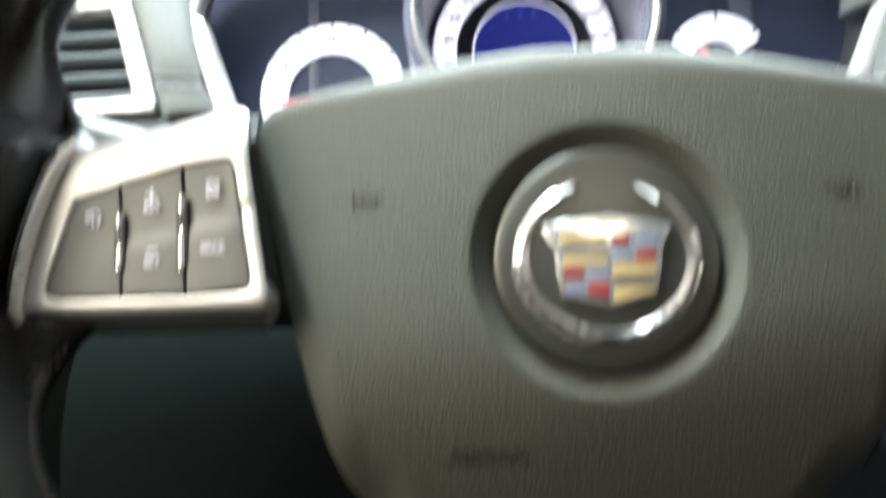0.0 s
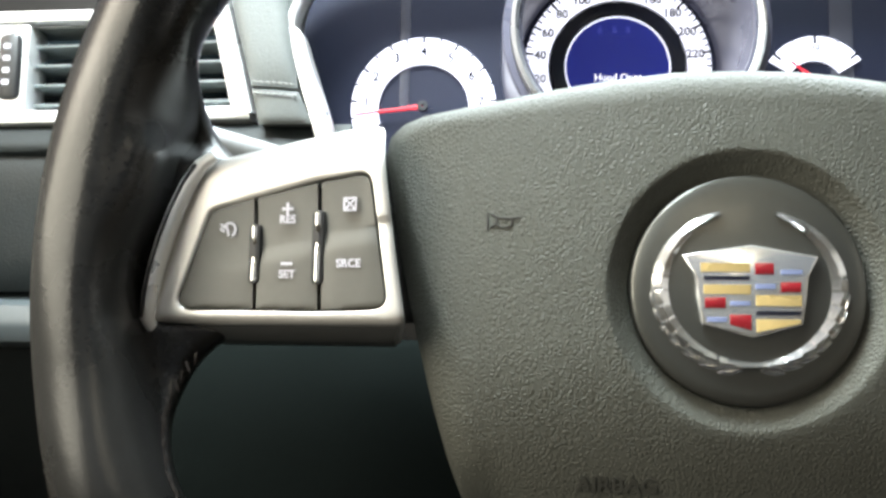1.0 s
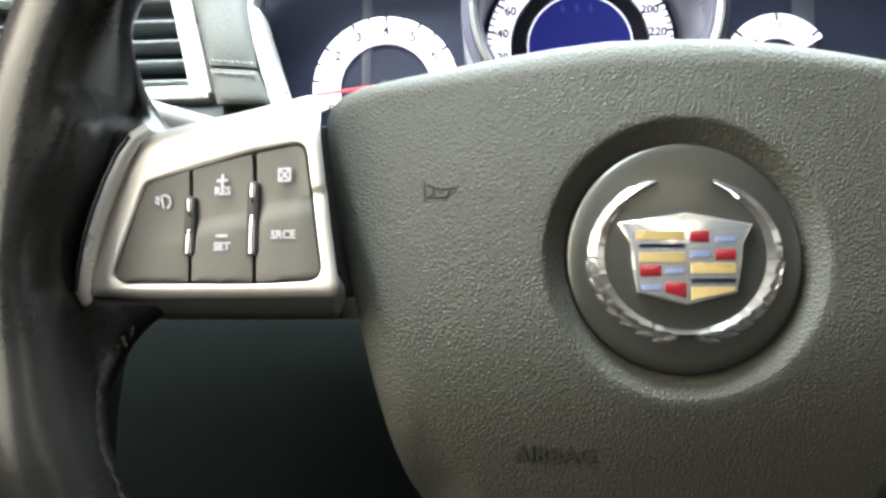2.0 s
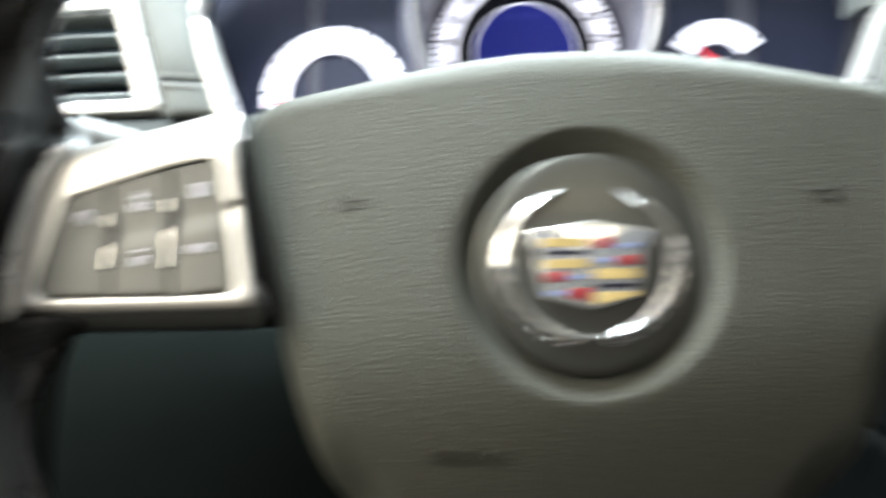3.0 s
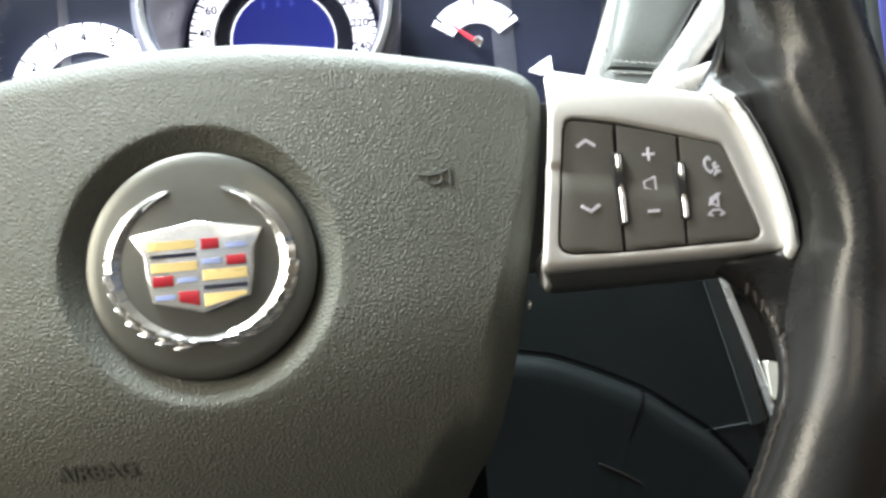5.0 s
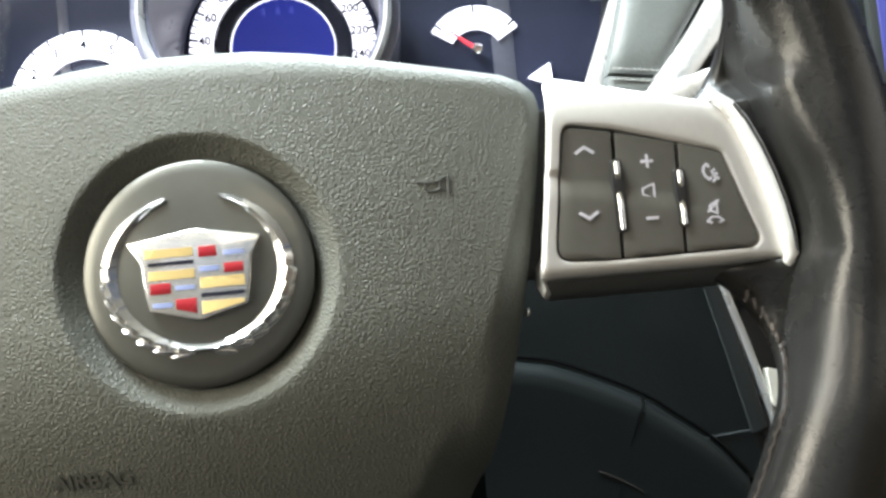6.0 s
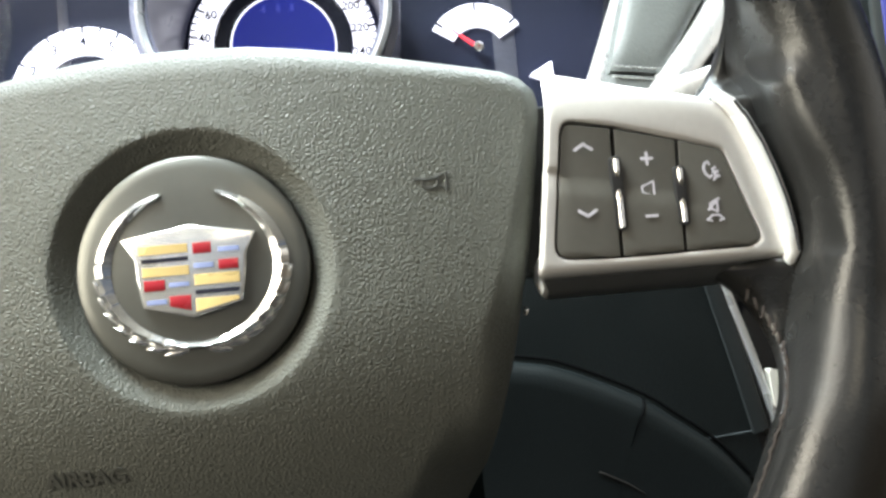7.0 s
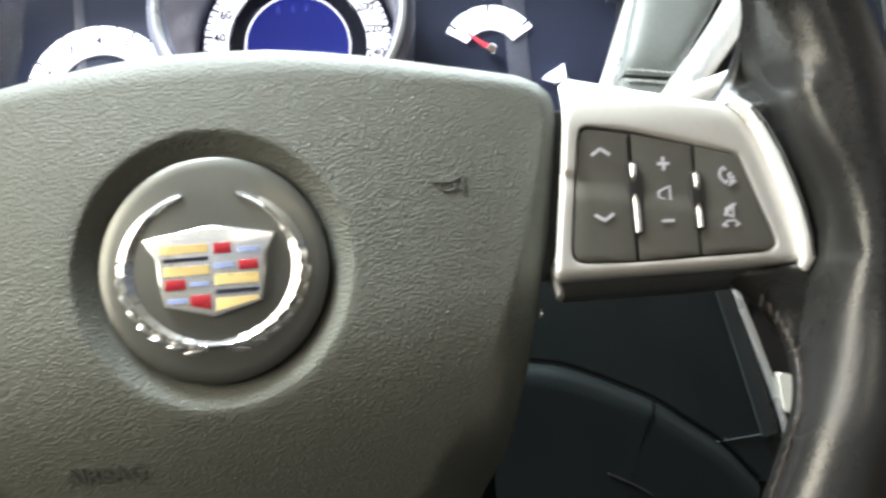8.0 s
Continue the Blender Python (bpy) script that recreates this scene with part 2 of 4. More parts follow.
def box(x0, y0, z0, x1, y1, z1, bevel=1.0, steps=2):
    """A box in millimetres with rounded edges."""
    bm = bmesh.new()
    bmesh.ops.create_cube(bm, size=1, matrix=Matrix.Translation(Vector(((x0 + x1) / 2, (y0 + y1) / 2, (z0 + z1) / 2)) * MM) @ Matrix.Diagonal((abs(x1 - x0) * MM, abs(y1 - y0) * MM, abs(z1 - z0) * MM, 1)))
    if bevel:
        bmesh.ops.bevel(bm, geom=bm.edges[:], offset=bevel * MM, segments=steps, profile=0.5, affect="EDGES")
    return bm


def letters(text, size, depth=0.1):
    """A bmesh of a word in the built-in font, centred, size in millimetres."""
    data = bpy.data.curves.new("word", "FONT")
    data.body, data.size, data.extrude = text, size * MM * 1.35, depth * MM
    data.align_x, data.align_y = "CENTER", "CENTER"
    data.resolution_u = 3
    data.offset = size * MM * 0.03
    ob = new("word", data)
    me = bpy.data.meshes.new_from_object(ob.evaluated_get(bpy.context.evaluated_depsgraph_get()))
    bpy.data.objects.remove(ob)
    bm = bmesh.new()
    bm.from_mesh(me)
    bpy.data.meshes.remove(me)
    return bm


def at(x, y, z, rx=0, ry=0, rz=0):
    return pose(x * MM, y * MM, z * MM, rx, ry, rz)


def smoothstep(x):
    x = min(1.0, max(0.0, x))
    return x * x * (3 - 2 * x)


def table(x, pairs):
    """Straight lines between pairs of (x, value)."""
    for (a, va), (b, vb) in zip(pairs, pairs[1:]):
        if x <= b:
            return va + (vb - va) * max(0.0, (x - a) / (b - a))
    return pairs[-1][1]


def curve_through(points, steps=8):
    """A smooth line through points."""
    pts = [Vector(p) for p in points]
    out = []
    for i in range(len(pts) - 1):
        p0, p1, p2, p3 = pts[max(i - 1, 0)], pts[i], pts[i + 1], pts[min(i + 2, len(pts) - 1)]
        for k in range(steps):
            t = k / steps
            out.append(0.5 * (2 * p1 + (p2 - p0) * t + (2 * p0 - 5 * p1 + 4 * p2 - p3) * t * t + (3 * p1 - p0 - 3 * p2 + p3) * t**3))
    out.append(pts[-1])
    return out


# ---- steering wheel ----
wheel = thing("steering_wheel", "dark grey leather steering wheel with silver spokes and grained hub", "steering wheel", WHEEL)


LIP = 39.0


def fall(y):
    """The cover bends away below its middle."""
    return 0.0033 * max(0.0, -y - 12.0) ** 2


def surface_height(x, y):
    """The face of the cover outside its recess: nearly flat across, rounder up and down."""
    r2 = max(x * x + y * y, LIP * LIP)
    return -(0.00110 * x * x + 0.00135 * y * y) * (1 - LIP * LIP / r2) - fall(y)


def build_cover():
    half = [(0, 64.5), (18, 64.2), (33, 62.6), (50, 60.2), (70, 56.8), (84, 54.6), (92, 53.2), (98, 50.8), (101.6, 47.2), (102.6, 43), (102.2, 38), (100.9, 30), (99, 18), (96.8, 6), (94.3, -6), (91, -20), (87.3, -35), (83, -50), (78.3, -66), (69, -86), (54, -98), (0, -103)]
    outline = [Vector(p) for p in half] + [Vector((-x, y)) for x, y in half[-2:0:-1]]
    outline = outline[::-1]
    n = 288
    edge = polar(outline, (0, 0), n)
    dirs = [p.normalized() for p in edge]
    loops = []
    for r, z in ((31.85, -13), (32.0, -4.8), (32.5, -4.3), (34.6, -3.1), (36.4, -1.7), (37.8, -0.5), (38.4, -0.14)):
        loops.append([(d.x * r, d.y * r, z - fall(d.y * r) * smoothstep((r - 32.3) / 6)) for d in dirs])
    m = 44
    for k in range(m + 1):
        s = 1 - (1 - k / m) ** 1.7
        loop = []
        for d, e in zip(dirs, edge):
            far = e.length
            r = LIP + s * (far - LIP)
            # along the top a wide soft roll; down the sides a tighter edge that grows into a sloping flank
            soft = 11.0
            gap = min(soft, far - r)
            roll = (soft - math.sqrt(max(0.0, soft**2 - (soft - gap) ** 2))) * 0.85
            flank = table(-e.y, [(-50, 6), (-30, 6), (0, 8.5), (14, 10), (46, 15), (75, 22), (103, 24)])
            t = min(1.0, max(0.0, (flank - (far - r)) / flank))
            side = table(-e.y, [(-50, 8.0), (0, 11.0), (40, 16.0), (75, 21.0), (103, 22.0)]) * t**1.4
            turned = max(smoothstep((abs(e.x) - 84) / 14) * smoothstep((54.0 - e.y) / 8), smoothstep((-e.y - 50) / 30))
            loop.append((d.x * r, d.y * r, surface_height(d.x * r, d.y * r) - roll * (1 - turned) - side * turned))
        loops.append(loop)
    last = loops[-1]
    loops.append([(x, y, z - 8) for x, y, z in last])
    loops.append([(x * 0.98, y * 0.98, z - 22) for x, y, z in last])
    bm = bmesh.new()
    loft(bm, loops, True, False, True)
    return part("airbag_cover", bm, COVER, wheel, "dark grey pebble-grained airbag cover")


cover = build_cover()


# moulded horn marks and the moulded word low on the cover
# Both are coloured darker than the cover, painting the shade of their relief
def horn_mark(side):
    bm = bmesh.new()
    lines = (((0, 1.5), (4, 1.2), (7, 1.6), (9.3, 2.9)), ((10.2, -3.0), (10.4, 3.3)), ((2.6, 1.1), (2.8, -0.8), (3.6, -1.7), (6.4, -1.7), (7.4, -0.9), (7.6, 1.5)), ((7.6, -0.5), (9.4, -1.7)))
    for line in lines:
        b = tube([(side * (0.9 * x + 0.7), 0.85 * y, 0) for x, y in line], 0.44, 6)
        me = bpy.data.meshes.new("piece")
        b.to_mesh(me)
        b.free()
        bm.from_mesh(me)
        bpy.data.meshes.remove(me)
    x = 61.3 * side
    return part("horn_mark", bm, RELIEF_DARK, cover, "moulded horn mark with painted relief shade", place=at(x, 18.6, surface_height(61.3, 18.6) + 0.0, -2.4, 8.4 * side, 0))


horn_mark(1)
horn_mark(-1)
part("airbag_word", letters("AIRBAG", 4.8, 0.15), surface("relief_shade_faint", (0.040, 0.041, 0.035), 0.6, vary=0.1), cover, "moulded word AIRBAG", False, at(-35.0, -54.6, surface_height(-35, -54.6) + 0.3, 20.5, -4.0, 0))

# ---- emblem ----


def dome_height(r):
    """The badge swells gently towards its middle."""
    return 0.2 + 2.2 * (1 - (r / 31.6) ** 2)


def badge_disc():
    profile = [(31.6, -9), (31.6, -0.45), (31.45, -0.15), (31.2, 0.05)] + [(r, dome_height(r)) for r in (30.8, 28, 25, 22, 19, 16, 13, 10, 7, 4, 1.2)]
    bm = bmesh.new()
    loft(bm, [[(r * math.cos(2 * math.pi * k / 128), r * math.sin(2 * math.pi * k / 128), z) for k in range(128)] for r, z in profile], True, True, True)
    return bm


emblem = part("emblem", badge_disc(), DISC, wheel, "satin grey round badge with a coloured crest", place=at(0, 0, -1.9))


def emblem_piece(name, outline, low, high, material, label="", bevel=0.3):
    return part(name, slab([Vector(p) for p in outline], low, high, bevel), material, emblem, label)


crest_edge = [(-18.4, 9.2), (0.0, 12.1), (17.8, 8.9), (15.2, 3.6), (14.6, -2.0), (13.2, -9.6), (0, -13.2), (-13.2, -9.6), (-14.6, -2.0), (-15.0, 3.6)]
emblem_piece("crest", crest_edge, 0.6, 3.7, CREST_CHROME, "chrome crest with enamel fields", 0.9)
FIELDS = (
    (GOLD, "gold_field", -13.5, -0.5, 4.6, 7.0), (INK, "black_field", -12.8, -0.5, 2.4, 3.5), (GOLD, "gold_field", -12.8, -0.4, -1.4, 1.1),
    (RED, "red_field", -12.6, -7.0, -5.2, -2.3), (BLUE, "blue_field", -5.9, -0.6, -4.5, -3.3), (BLUE, "blue_field", -12.1, -6.8, -8.9, -7.6),
    (RED, "red_field", -6.0, -0.4, -11.1, -6.9), (RED, "red_field", 0.9, 5.8, 4.0, 7.0), (BLUE, "blue_field", 7.6, 13.2, 4.0, 5.3),
    (BLUE, "blue_field", 0.9, 6.2, 0.0, 1.4), (RED, "red_field", 7.5, 12.8, -0.8, 1.9), (GOLD, "gold_field", 0.9, 12.9, -4.5, -1.6),
    (INK, "black_field", 0.9, 12.7, -7.0, -5.8), (GOLD, "gold_field", 0.9, 12.4, -11.6, -8.1))
for material, name, x0, x1, y0, y1 in FIELDS:
    pts = [(x0, y0), (x1, y0), (x1, y1), (x0, y1)]
    if y0 < -10:
        slope = 0.27
        pts[0 if x0 < 0 else 1] = (x0, y0 + slope * (x1 - x0)) if x0 < 0 else (x1, y0 + slope * (x1 - x0) * 0.8)
    emblem_piece(name, pts, 3.2, 3.85, material, bevel=0.12)


def wreath():
    """Two ridged arms, thin at their tips, cut into facets by leaves; low down the leaf tips stand free of the arm."""
    def on(a, side):
        return Vector((side * 23.9 * math.sin(radians(a)), 0.5 - 21.2 * math.cos(radians(a)), 0))

    for side in (-1, 1):
        bm = bmesh.new()
        loops = []
        for k in range(165):
            f = k / 164
            a = -2 + 164 * f
            p, q = on(a, side), on(a + 0.5, side)
            t = (q - p).normalized()
            out = Vector((t.y, -t.x, 0)) * side
            base = Vector((0, 0, dome_height(p.length) - 0.15))
            w = table(f, [(0, 0.9), (0.1, 1.3), (0.3, 1.9), (0.5, 2.3), (0.62, 2.35), (0.78, 1.9), (0.9, 1.35), (0.98, 1.0), (1, 0.6)])
            tip = (a / 11.0) % 1.0 * smoothstep((0.72 - f) / 0.2)
            ridge = -0.1 + 0.35 * tip
            wide = w * (0.96 + 0.10 * tip)
            loops.append([base + v for v in (p - out * w, p - out * w * 0.92 + Vector((0, 0, 0.55)), p + out * w * ridge + Vector((0, 0, 1.5 + 0.2 * tip)), p + out * wide * 0.93 + Vector((0, 0, 0.45)), p + out * wide)])
        loft(bm, loops, False)
        part("wreath_arm", bm, LEAF_CHROME, emblem, "ridged chrome wreath arm")
        for k in range(7):
            a = 5 + 11.5 * k
            size = 1.0 - 0.045 * k
            bm = bmesh.new()
            loops = []
            for f in range(9):
                u = f / 8
                wdt = 1.15 * math.sin(math.pi * (0.10 + 0.895 * u)) * size
                loops.append([(7.6 * u * size, y * wdt, z * min(1.0, 3.5 * (1 - u))) for y, z in ((-1, 0), (-0.8, 0.3), (0.1, 0.75), (0.8, 0.3), (1, 0))])
            loft(bm, loops, False)
            p, q = on(a, side), on(a + 0.5, side)
            t = (q - p).normalized()
            turn = math.degrees(math.atan2(t.y, t.x)) - side * (10 - 1.2 * k)
            out = Vector((t.y, -t.x, 0)) * side
            p = p + out * (1.2 + 0.12 * k)
            part("leaf", bm, LEAF_CHROME, emblem, place=at(p.x, p.y, dome_height(25.0) - 0.1, 0, 0, turn))


wreath()
part("edge_clip", tube([(95.0, -21.4, -37), (95.3, -20.2, -36.6), (95.3, -19.2, -37)], 0.8, 8), CHROME, wheel, "tiny bright clip at the hub's edge")

# ---- spokes with their switches ----


def spoke_height(x):
    return 3.0 - 0.19 * (abs(x) - 99.0)


def crease(x):
    """The line across the switches, falling outwards."""
    x = abs(x) - 98
    return 19.4 - 0.12 * x - 0.0012 * x * x


def dent(x, y):
    d = crease(x) - y
    if d <= 0:
        return 0.0
    return -1.2 * smoothstep(d / 0.9) * (1 - smoothstep((d - 0.9) / 7.0)) * smoothstep((153 - abs(x)) / 14)


def cut_sheet(outline, low, side, lift=0.0, follow=True, rim=0.45):
    """A switch cap: a plate with that outline whose face follows the spoke and its crease."""
    bm = bmesh.new()
    face = bm.faces.new([bm.verts.new((p.x, p.y, 0)) for p in outline])
    ys = [p.y for p in outline]
    xs = [p.x for p in outline]
    for k in range(1, 30):
        y = min(ys) + (max(ys) - min(ys)) * k / 30
        bmesh.ops.bisect_plane(bm, geom=bm.verts[:] + bm.edges[:] + bm.faces[:], plane_co=(0, y, 0), plane_no=(0.12 * (1 if side > 0 else -1), 1, 0))
    for k in range(1, 6):
        x = min(xs) + (max(xs) - min(xs)) * k / 6
        bmesh.ops.bisect_plane(bm, geom=bm.verts[:] + bm.edges[:] + bm.faces[:], plane_co=(x, 0, 0), plane_no=(1, 0, 0))
    border = [e for e in bm.edges if e.is_boundary]
    made = bmesh.ops.extrude_edge_only(bm, edges=border)
    skirt = {v for v in made["geom"] if isinstance(v, bmesh.types.BMVert)}
    c = sum(outline, Vector((0, 0))) / len(outline)
    rimmed = {v for e in border for v in e.verts}
    for v in bm.verts:
        x, y = v.co.x, v.co.y
        z = spoke_height(x) + lift + (dent(x, y) if follow else 0)
        if v in skirt:
            z += low
        elif v in rimmed:
            z -= 0.35
        v.co = Vector((x, y, z)) * MM
    return bm


RECESS = [(104.0, 32.5, 4), (119.2, 30.4), (138.5, 25.9), (153.0, 22.4, 3.5), (163.0, -4.6, 4), (160.0, -7.0, 3), (118.3, -7.4), (98.3, -6.6, 4.5)]
BEZEL = [(101.2, 47.0, 2.5), (107, 46.4), (131, 42.2), (151, 38.2, 3), (157.0, 34.4, 3), (163.0, 25.3), (168.3, 9.7), (171.0, -4.1), (172.0, -11.0, 1.5), (150, -11.6), (93.4, -11.3, 2.2), (95.8, 4), (98.2, 20), (100.0, 34)]


def build_spoke(side):
    def flip(points):
        return points if side > 0 else [(-p[0], *p[1:]) for p in points][::-1]

    n = 200
    c = (side * 131.0, 13.0)
    inner, outer = polar(rounded(flip(RECESS), 1.0), c, n), polar(rounded(flip(BEZEL), 1.0), c, n)
    bm = bmesh.new()

    def roll(y):
        """The bezel rounds over towards its upper and lower edge."""
        return -0.024 * max(0.0, y - 30.0) ** 2 - 0.18 * max(0.0, -8.3 - y) ** 2

    def at_height(points, dz):
        return [(p.x, p.y, spoke_height(p.x) + dz + roll(p.y) + dent(p.x, p.y) * 0.7) for p in points]

    def mix(f):
        return [a + (b - a) * f for a, b in zip(inner, outer)]

    def back(points, dz, up, down):
        out = []
        for p in points:
            y = p.y + (up if p.y > 25 else 0) - (down if p.y < -9 else 0)
            tuck = (2.5 + 4.5 * smoothstep((p.y + 9) / 12)) * smoothstep((106 - abs(p.x)) / 8) * smoothstep((-dz - 3) / 8)
            out.append((p.x + side * tuck, y, spoke_height(p.x) + dz))
        return out

    loops = [at_height(inner, -5), at_height(inner, -0.5), at_height(mix(0.05), -0.1), at_height(mix(0.12), 0.05)]
    loops += [at_height(mix(f), 0.05) for f in (0.25, 0.4, 0.55, 0.7)]
    for f, d in ((0.82, -0.25), (0.92, -0.8), (0.98, -1.6), (1.0, -2.4)):
        loop = []
        for a, b in zip(inner, outer):
            p = a + (b - a) * f
            loop.append((p.x, p.y, spoke_height(p.x) + d * 0.7 + roll(p.y) + dent(p.x, p.y) * 0.7))
        loops.append(loop)
    loops.append(back(outer, -11, 1.8, 3.4))
    loops.append(back(outer, -17, 3.0, 5.5))
    loops.append(back(outer, -26, -2, 2.0))
    loft(bm, loops, True, False, True)
    spoke = part("spoke_bezel", bm, SILVER, wheel, "satin silver spoke bezel")
    low = sorted((p for p in outer if p.y < -10.6), key=lambda p: p.x)
    shell = bmesh.new()
    loft(shell, [[(p.x, p.y - 0.25, spoke_height(p.x) - 3.4) for p in low]] + [[(x, y - 0.4, z) for x, y, z in back(low, dz, 0, d)] for dz, d in ((-9, 3.4), (-17, 5.5), (-26, 2.0))], False)
    # The bezel's rolled-under edge, its downward shade painted as a darker grey
    part("spoke_underside", shell, UNDERSIDE, spoke, "underside of the spoke, painted dark grey for shade")
    # Filler slab added behind the gap so that it reads as dark shade
    part("spoke_gap_filler", slab(rounded(flip([(84, 43), (107, 43), (107, 10), (104, -10), (82, -10)]), 2), -40, -24, 1.0), CARPET, spoke, "black filler slab added to keep the hub gap dark")
    bm = slab(rounded(flip([(p[0], p[1]) for p in RECESS]), 2), -16, -12.5, 0.2)
    part("switch_tray", bm, BLACK, spoke, "black tray under the switches")

    g = 0.18
    caps = [
        [(104.3 + g, 31.4, 3.5), (118.6 - g, 29.5, 0.4), (117.9 - g, -6.9, 0.4), (98.7 + g, -6.1, 4)],
        [(119.6 + g, 29.3, 0.4), (138.2 - g, 25.5, 0.4), (137.6 - g, -6.6, 0.4), (118.7 + g, -6.9, 0.4)],
        [(139.0 + g, 25.3, 0.4), (152.7 - g, 22.0, 3), (162.5 - g, -4.6, 3.5), (159.8 - g, -6.6, 2.5), (138.4 + g, -6.6, 0.4)],
    ]
    made = []
    for cap in caps:
        made.append(part("switch", cut_sheet(rounded(flip(cap), 0.4), -4.5, side, 0.25), BUTTON, spoke, "dark grey rubber rocker switch"))
    for x, y0, y1 in ((119.1, 1.2, 20.6), (138.4, 1.4, 17.0)):
        hole = rounded([(-1.7, -0.8, 1.4), (1.7, -0.8, 1.4), (1.7, y1 - y0 + 0.8, 1.4), (-1.7, y1 - y0 + 0.8, 1.4)], 1.4)
        m = at(side * x, y0, spoke_height(x), 0, 10.8 * side, 0)
        part("divider_seat", slab(hole, -2, 0.45, 0.2), BLACK, spoke, "black seat of a divider", place=m)
        bar = []
        for k in range(14):
            f = k / 13
            y = (y1 - y0) * f
            bar.append((0, y, 0.55 + dent(x, y + y0) * 1.2))
        part("divider", tube(bar, 0.8, 10, flat=0.8), CHROME, spoke, "slim chrome divider", place=m)

    def mark(name, bm, cap, x, y, label):
        part(name, bm, PRINT, made[cap], label, False, at(side * x, y, spoke_height(x) + 0.5 + dent(x, y), 0, 10.8 * side, 0))

    def strokes(lines, width=0.65):
        bm = bmesh.new()
        for ax, ay, bx, by in lines:
            a, b = Vector((ax, ay)), Vector((bx, by))
            d = (b - a).normalized() * width / 2
            s = Vector((-d.y, d.x))
            q = [a - d * 0.6 - s, b + d * 0.6 - s, b + d * 0.6 + s, a - d * 0.6 + s]
            v = [bm.verts.new((p.x * MM, p.y * MM, 0.1 * MM)) for p in q]
            w = [bm.verts.new((p.x * MM, p.y * MM, -0.1 * MM)) for p in q]
            bm.faces.new(v)
            for i in range(4):
                bm.faces.new((v[i], w[i], w[(i + 1) % 4], v[(i + 1) % 4]))
        return bm

    if side > 0:
        mark("up_arrow", strokes([(-2.6, -0.8, 0, 0.8), (0, 0.8, 2.6, -0.8)], 0.9), 0, 109.8, 24.4, "white up arrow")
        mark("down_arrow", strokes([(-2.6, 0.8, 0, -0.8), (0, -0.8, 2.6, 0.8)], 0.9), 0, 109.3, 5.7, "white down arrow")
        mark("plus_sign", strokes([(-1.7, 0, 1.7, 0), (0, -1.7, 0, 1.7)], 0.8), 1, 128.6, 20.3, "white plus sign")
        mark("loudspeaker_sign", strokes([(-1.8, -0.9, -1.8, 0.9), (-1.8, 0.9, 1.8, 2.2), (1.8, 2.2, 1.8, -2.2), (1.8, -2.2, -1.8, -0.9)], 0.5), 1, 128.4, 11.6, "white loudspeaker sign")
        mark("minus_sign", strokes([(-1.7, 0, 1.7, 0)], 0.8), 1, 128.4, 3.8, "white minus sign")
        hand = [(-0.9, 2.7, -1.9, 2.0), (-1.9, 2.0, -2.3, 0.6), (-2.3, 0.6, -1.8, -0.8), (-1.8, -0.8, -0.6, -1.9), (-0.9, 2.7, -0.3, 1.9), (-0.6, -1.9, 0.2, -1.4)]
        mark("call_sign", strokes(hand + [(0.5, 0.4, 1.5, 0.9), (0.7, -0.4, 2.3, -0.3), (1.2, -1.2, 2.6, -1.7), (0.7, -2.6, 1.5, -1.9)], 0.75), 2, 148.3, 15.8, "white telephone call sign")
        mark("mute_sign", strokes([(-1.3, 0.6, -1.3, 2.0), (-1.3, 2.0, 1.0, 3.2), (1.0, 3.2, 1.0, -0.4), (1.0, -0.4, -1.3, 0.6), (-2.0, 0.2, 1.8, 3.4), (-2.6, -2.6, -1.0, -1.4), (-1.0, -1.4, 1.2, -1.4), (1.2, -1.4, 2.7, -2.6), (-2.6, -2.6, -1.2, -3.0), (2.7, -2.6, 1.4, -3.0)], 0.6), 2, 148.2, 4.2, "white mute and hang-up sign")
    else:
        dial = [(2.0 * math.cos(radians(a)), 2.0 * math.sin(radians(a)), 2.0 * math.cos(radians(a + 30)), 2.0 * math.sin(radians(a + 30))) for a in range(-60, 150, 30)]
        mark("cruise_sign", strokes(dial + [(-0.2, -1.6, -0.9, 0.9), (-2.8, 1.6, -1.6, 0.6), (-2.8, 0.2, -1.8, -0.4)], 0.65), 2, 146.5, 16.3, "white cruise control sign")
        mark("plus_sign", strokes([(-1.5, 0, 1.5, 0), (0, -1.5, 0, 1.5)], 0.75), 1, 128.5, 22.0, "white plus sign")
        mark("resume_word", letters("RES", 2.4), 1, 128.4, 18.9, "white word RES")
        mark("minus_sign", strokes([(-1.5, 0, 1.5, 0)], 0.75), 1, 128.3, 6.2, "white minus sign")
        mark("set_word", letters("SET", 2.4), 1, 128.2, 3.1, "white word SET")
        mark("cancel_sign", strokes([(-1.7, -1.7, 1.7, -1.7), (1.7, -1.7, 1.7, 1.7), (1.7, 1.7, -1.7, 1.7), (-1.7, 1.7, -1.7, -1.7), (-1.2, -1.2, 1.2, 1.2), (-1.2, 1.2, 1.2, -1.2)], 0.5), 0, 109.8, 22.9, "white crossed box sign")
        mark("source_word", letters("SRCE", 2.4), 0, 109.9, 6.1, "white word SRCE")

    pts = [(154.5, 38.6, -8.5), (158.0, 35.6, -7.6), (161.4, 30.2, -7.6), (165.0, 22.5, -8.0), (168.2, 14.0, -8.6), (170.8, 5.5, -9.2), (172.6, -3.0, -9.8), (173.4, -9.5, -10.4), (172.6, -13.0, -13)]
    pts = [(side * (x - 1.6), y, z + 0.6) for x, y, z in pts]
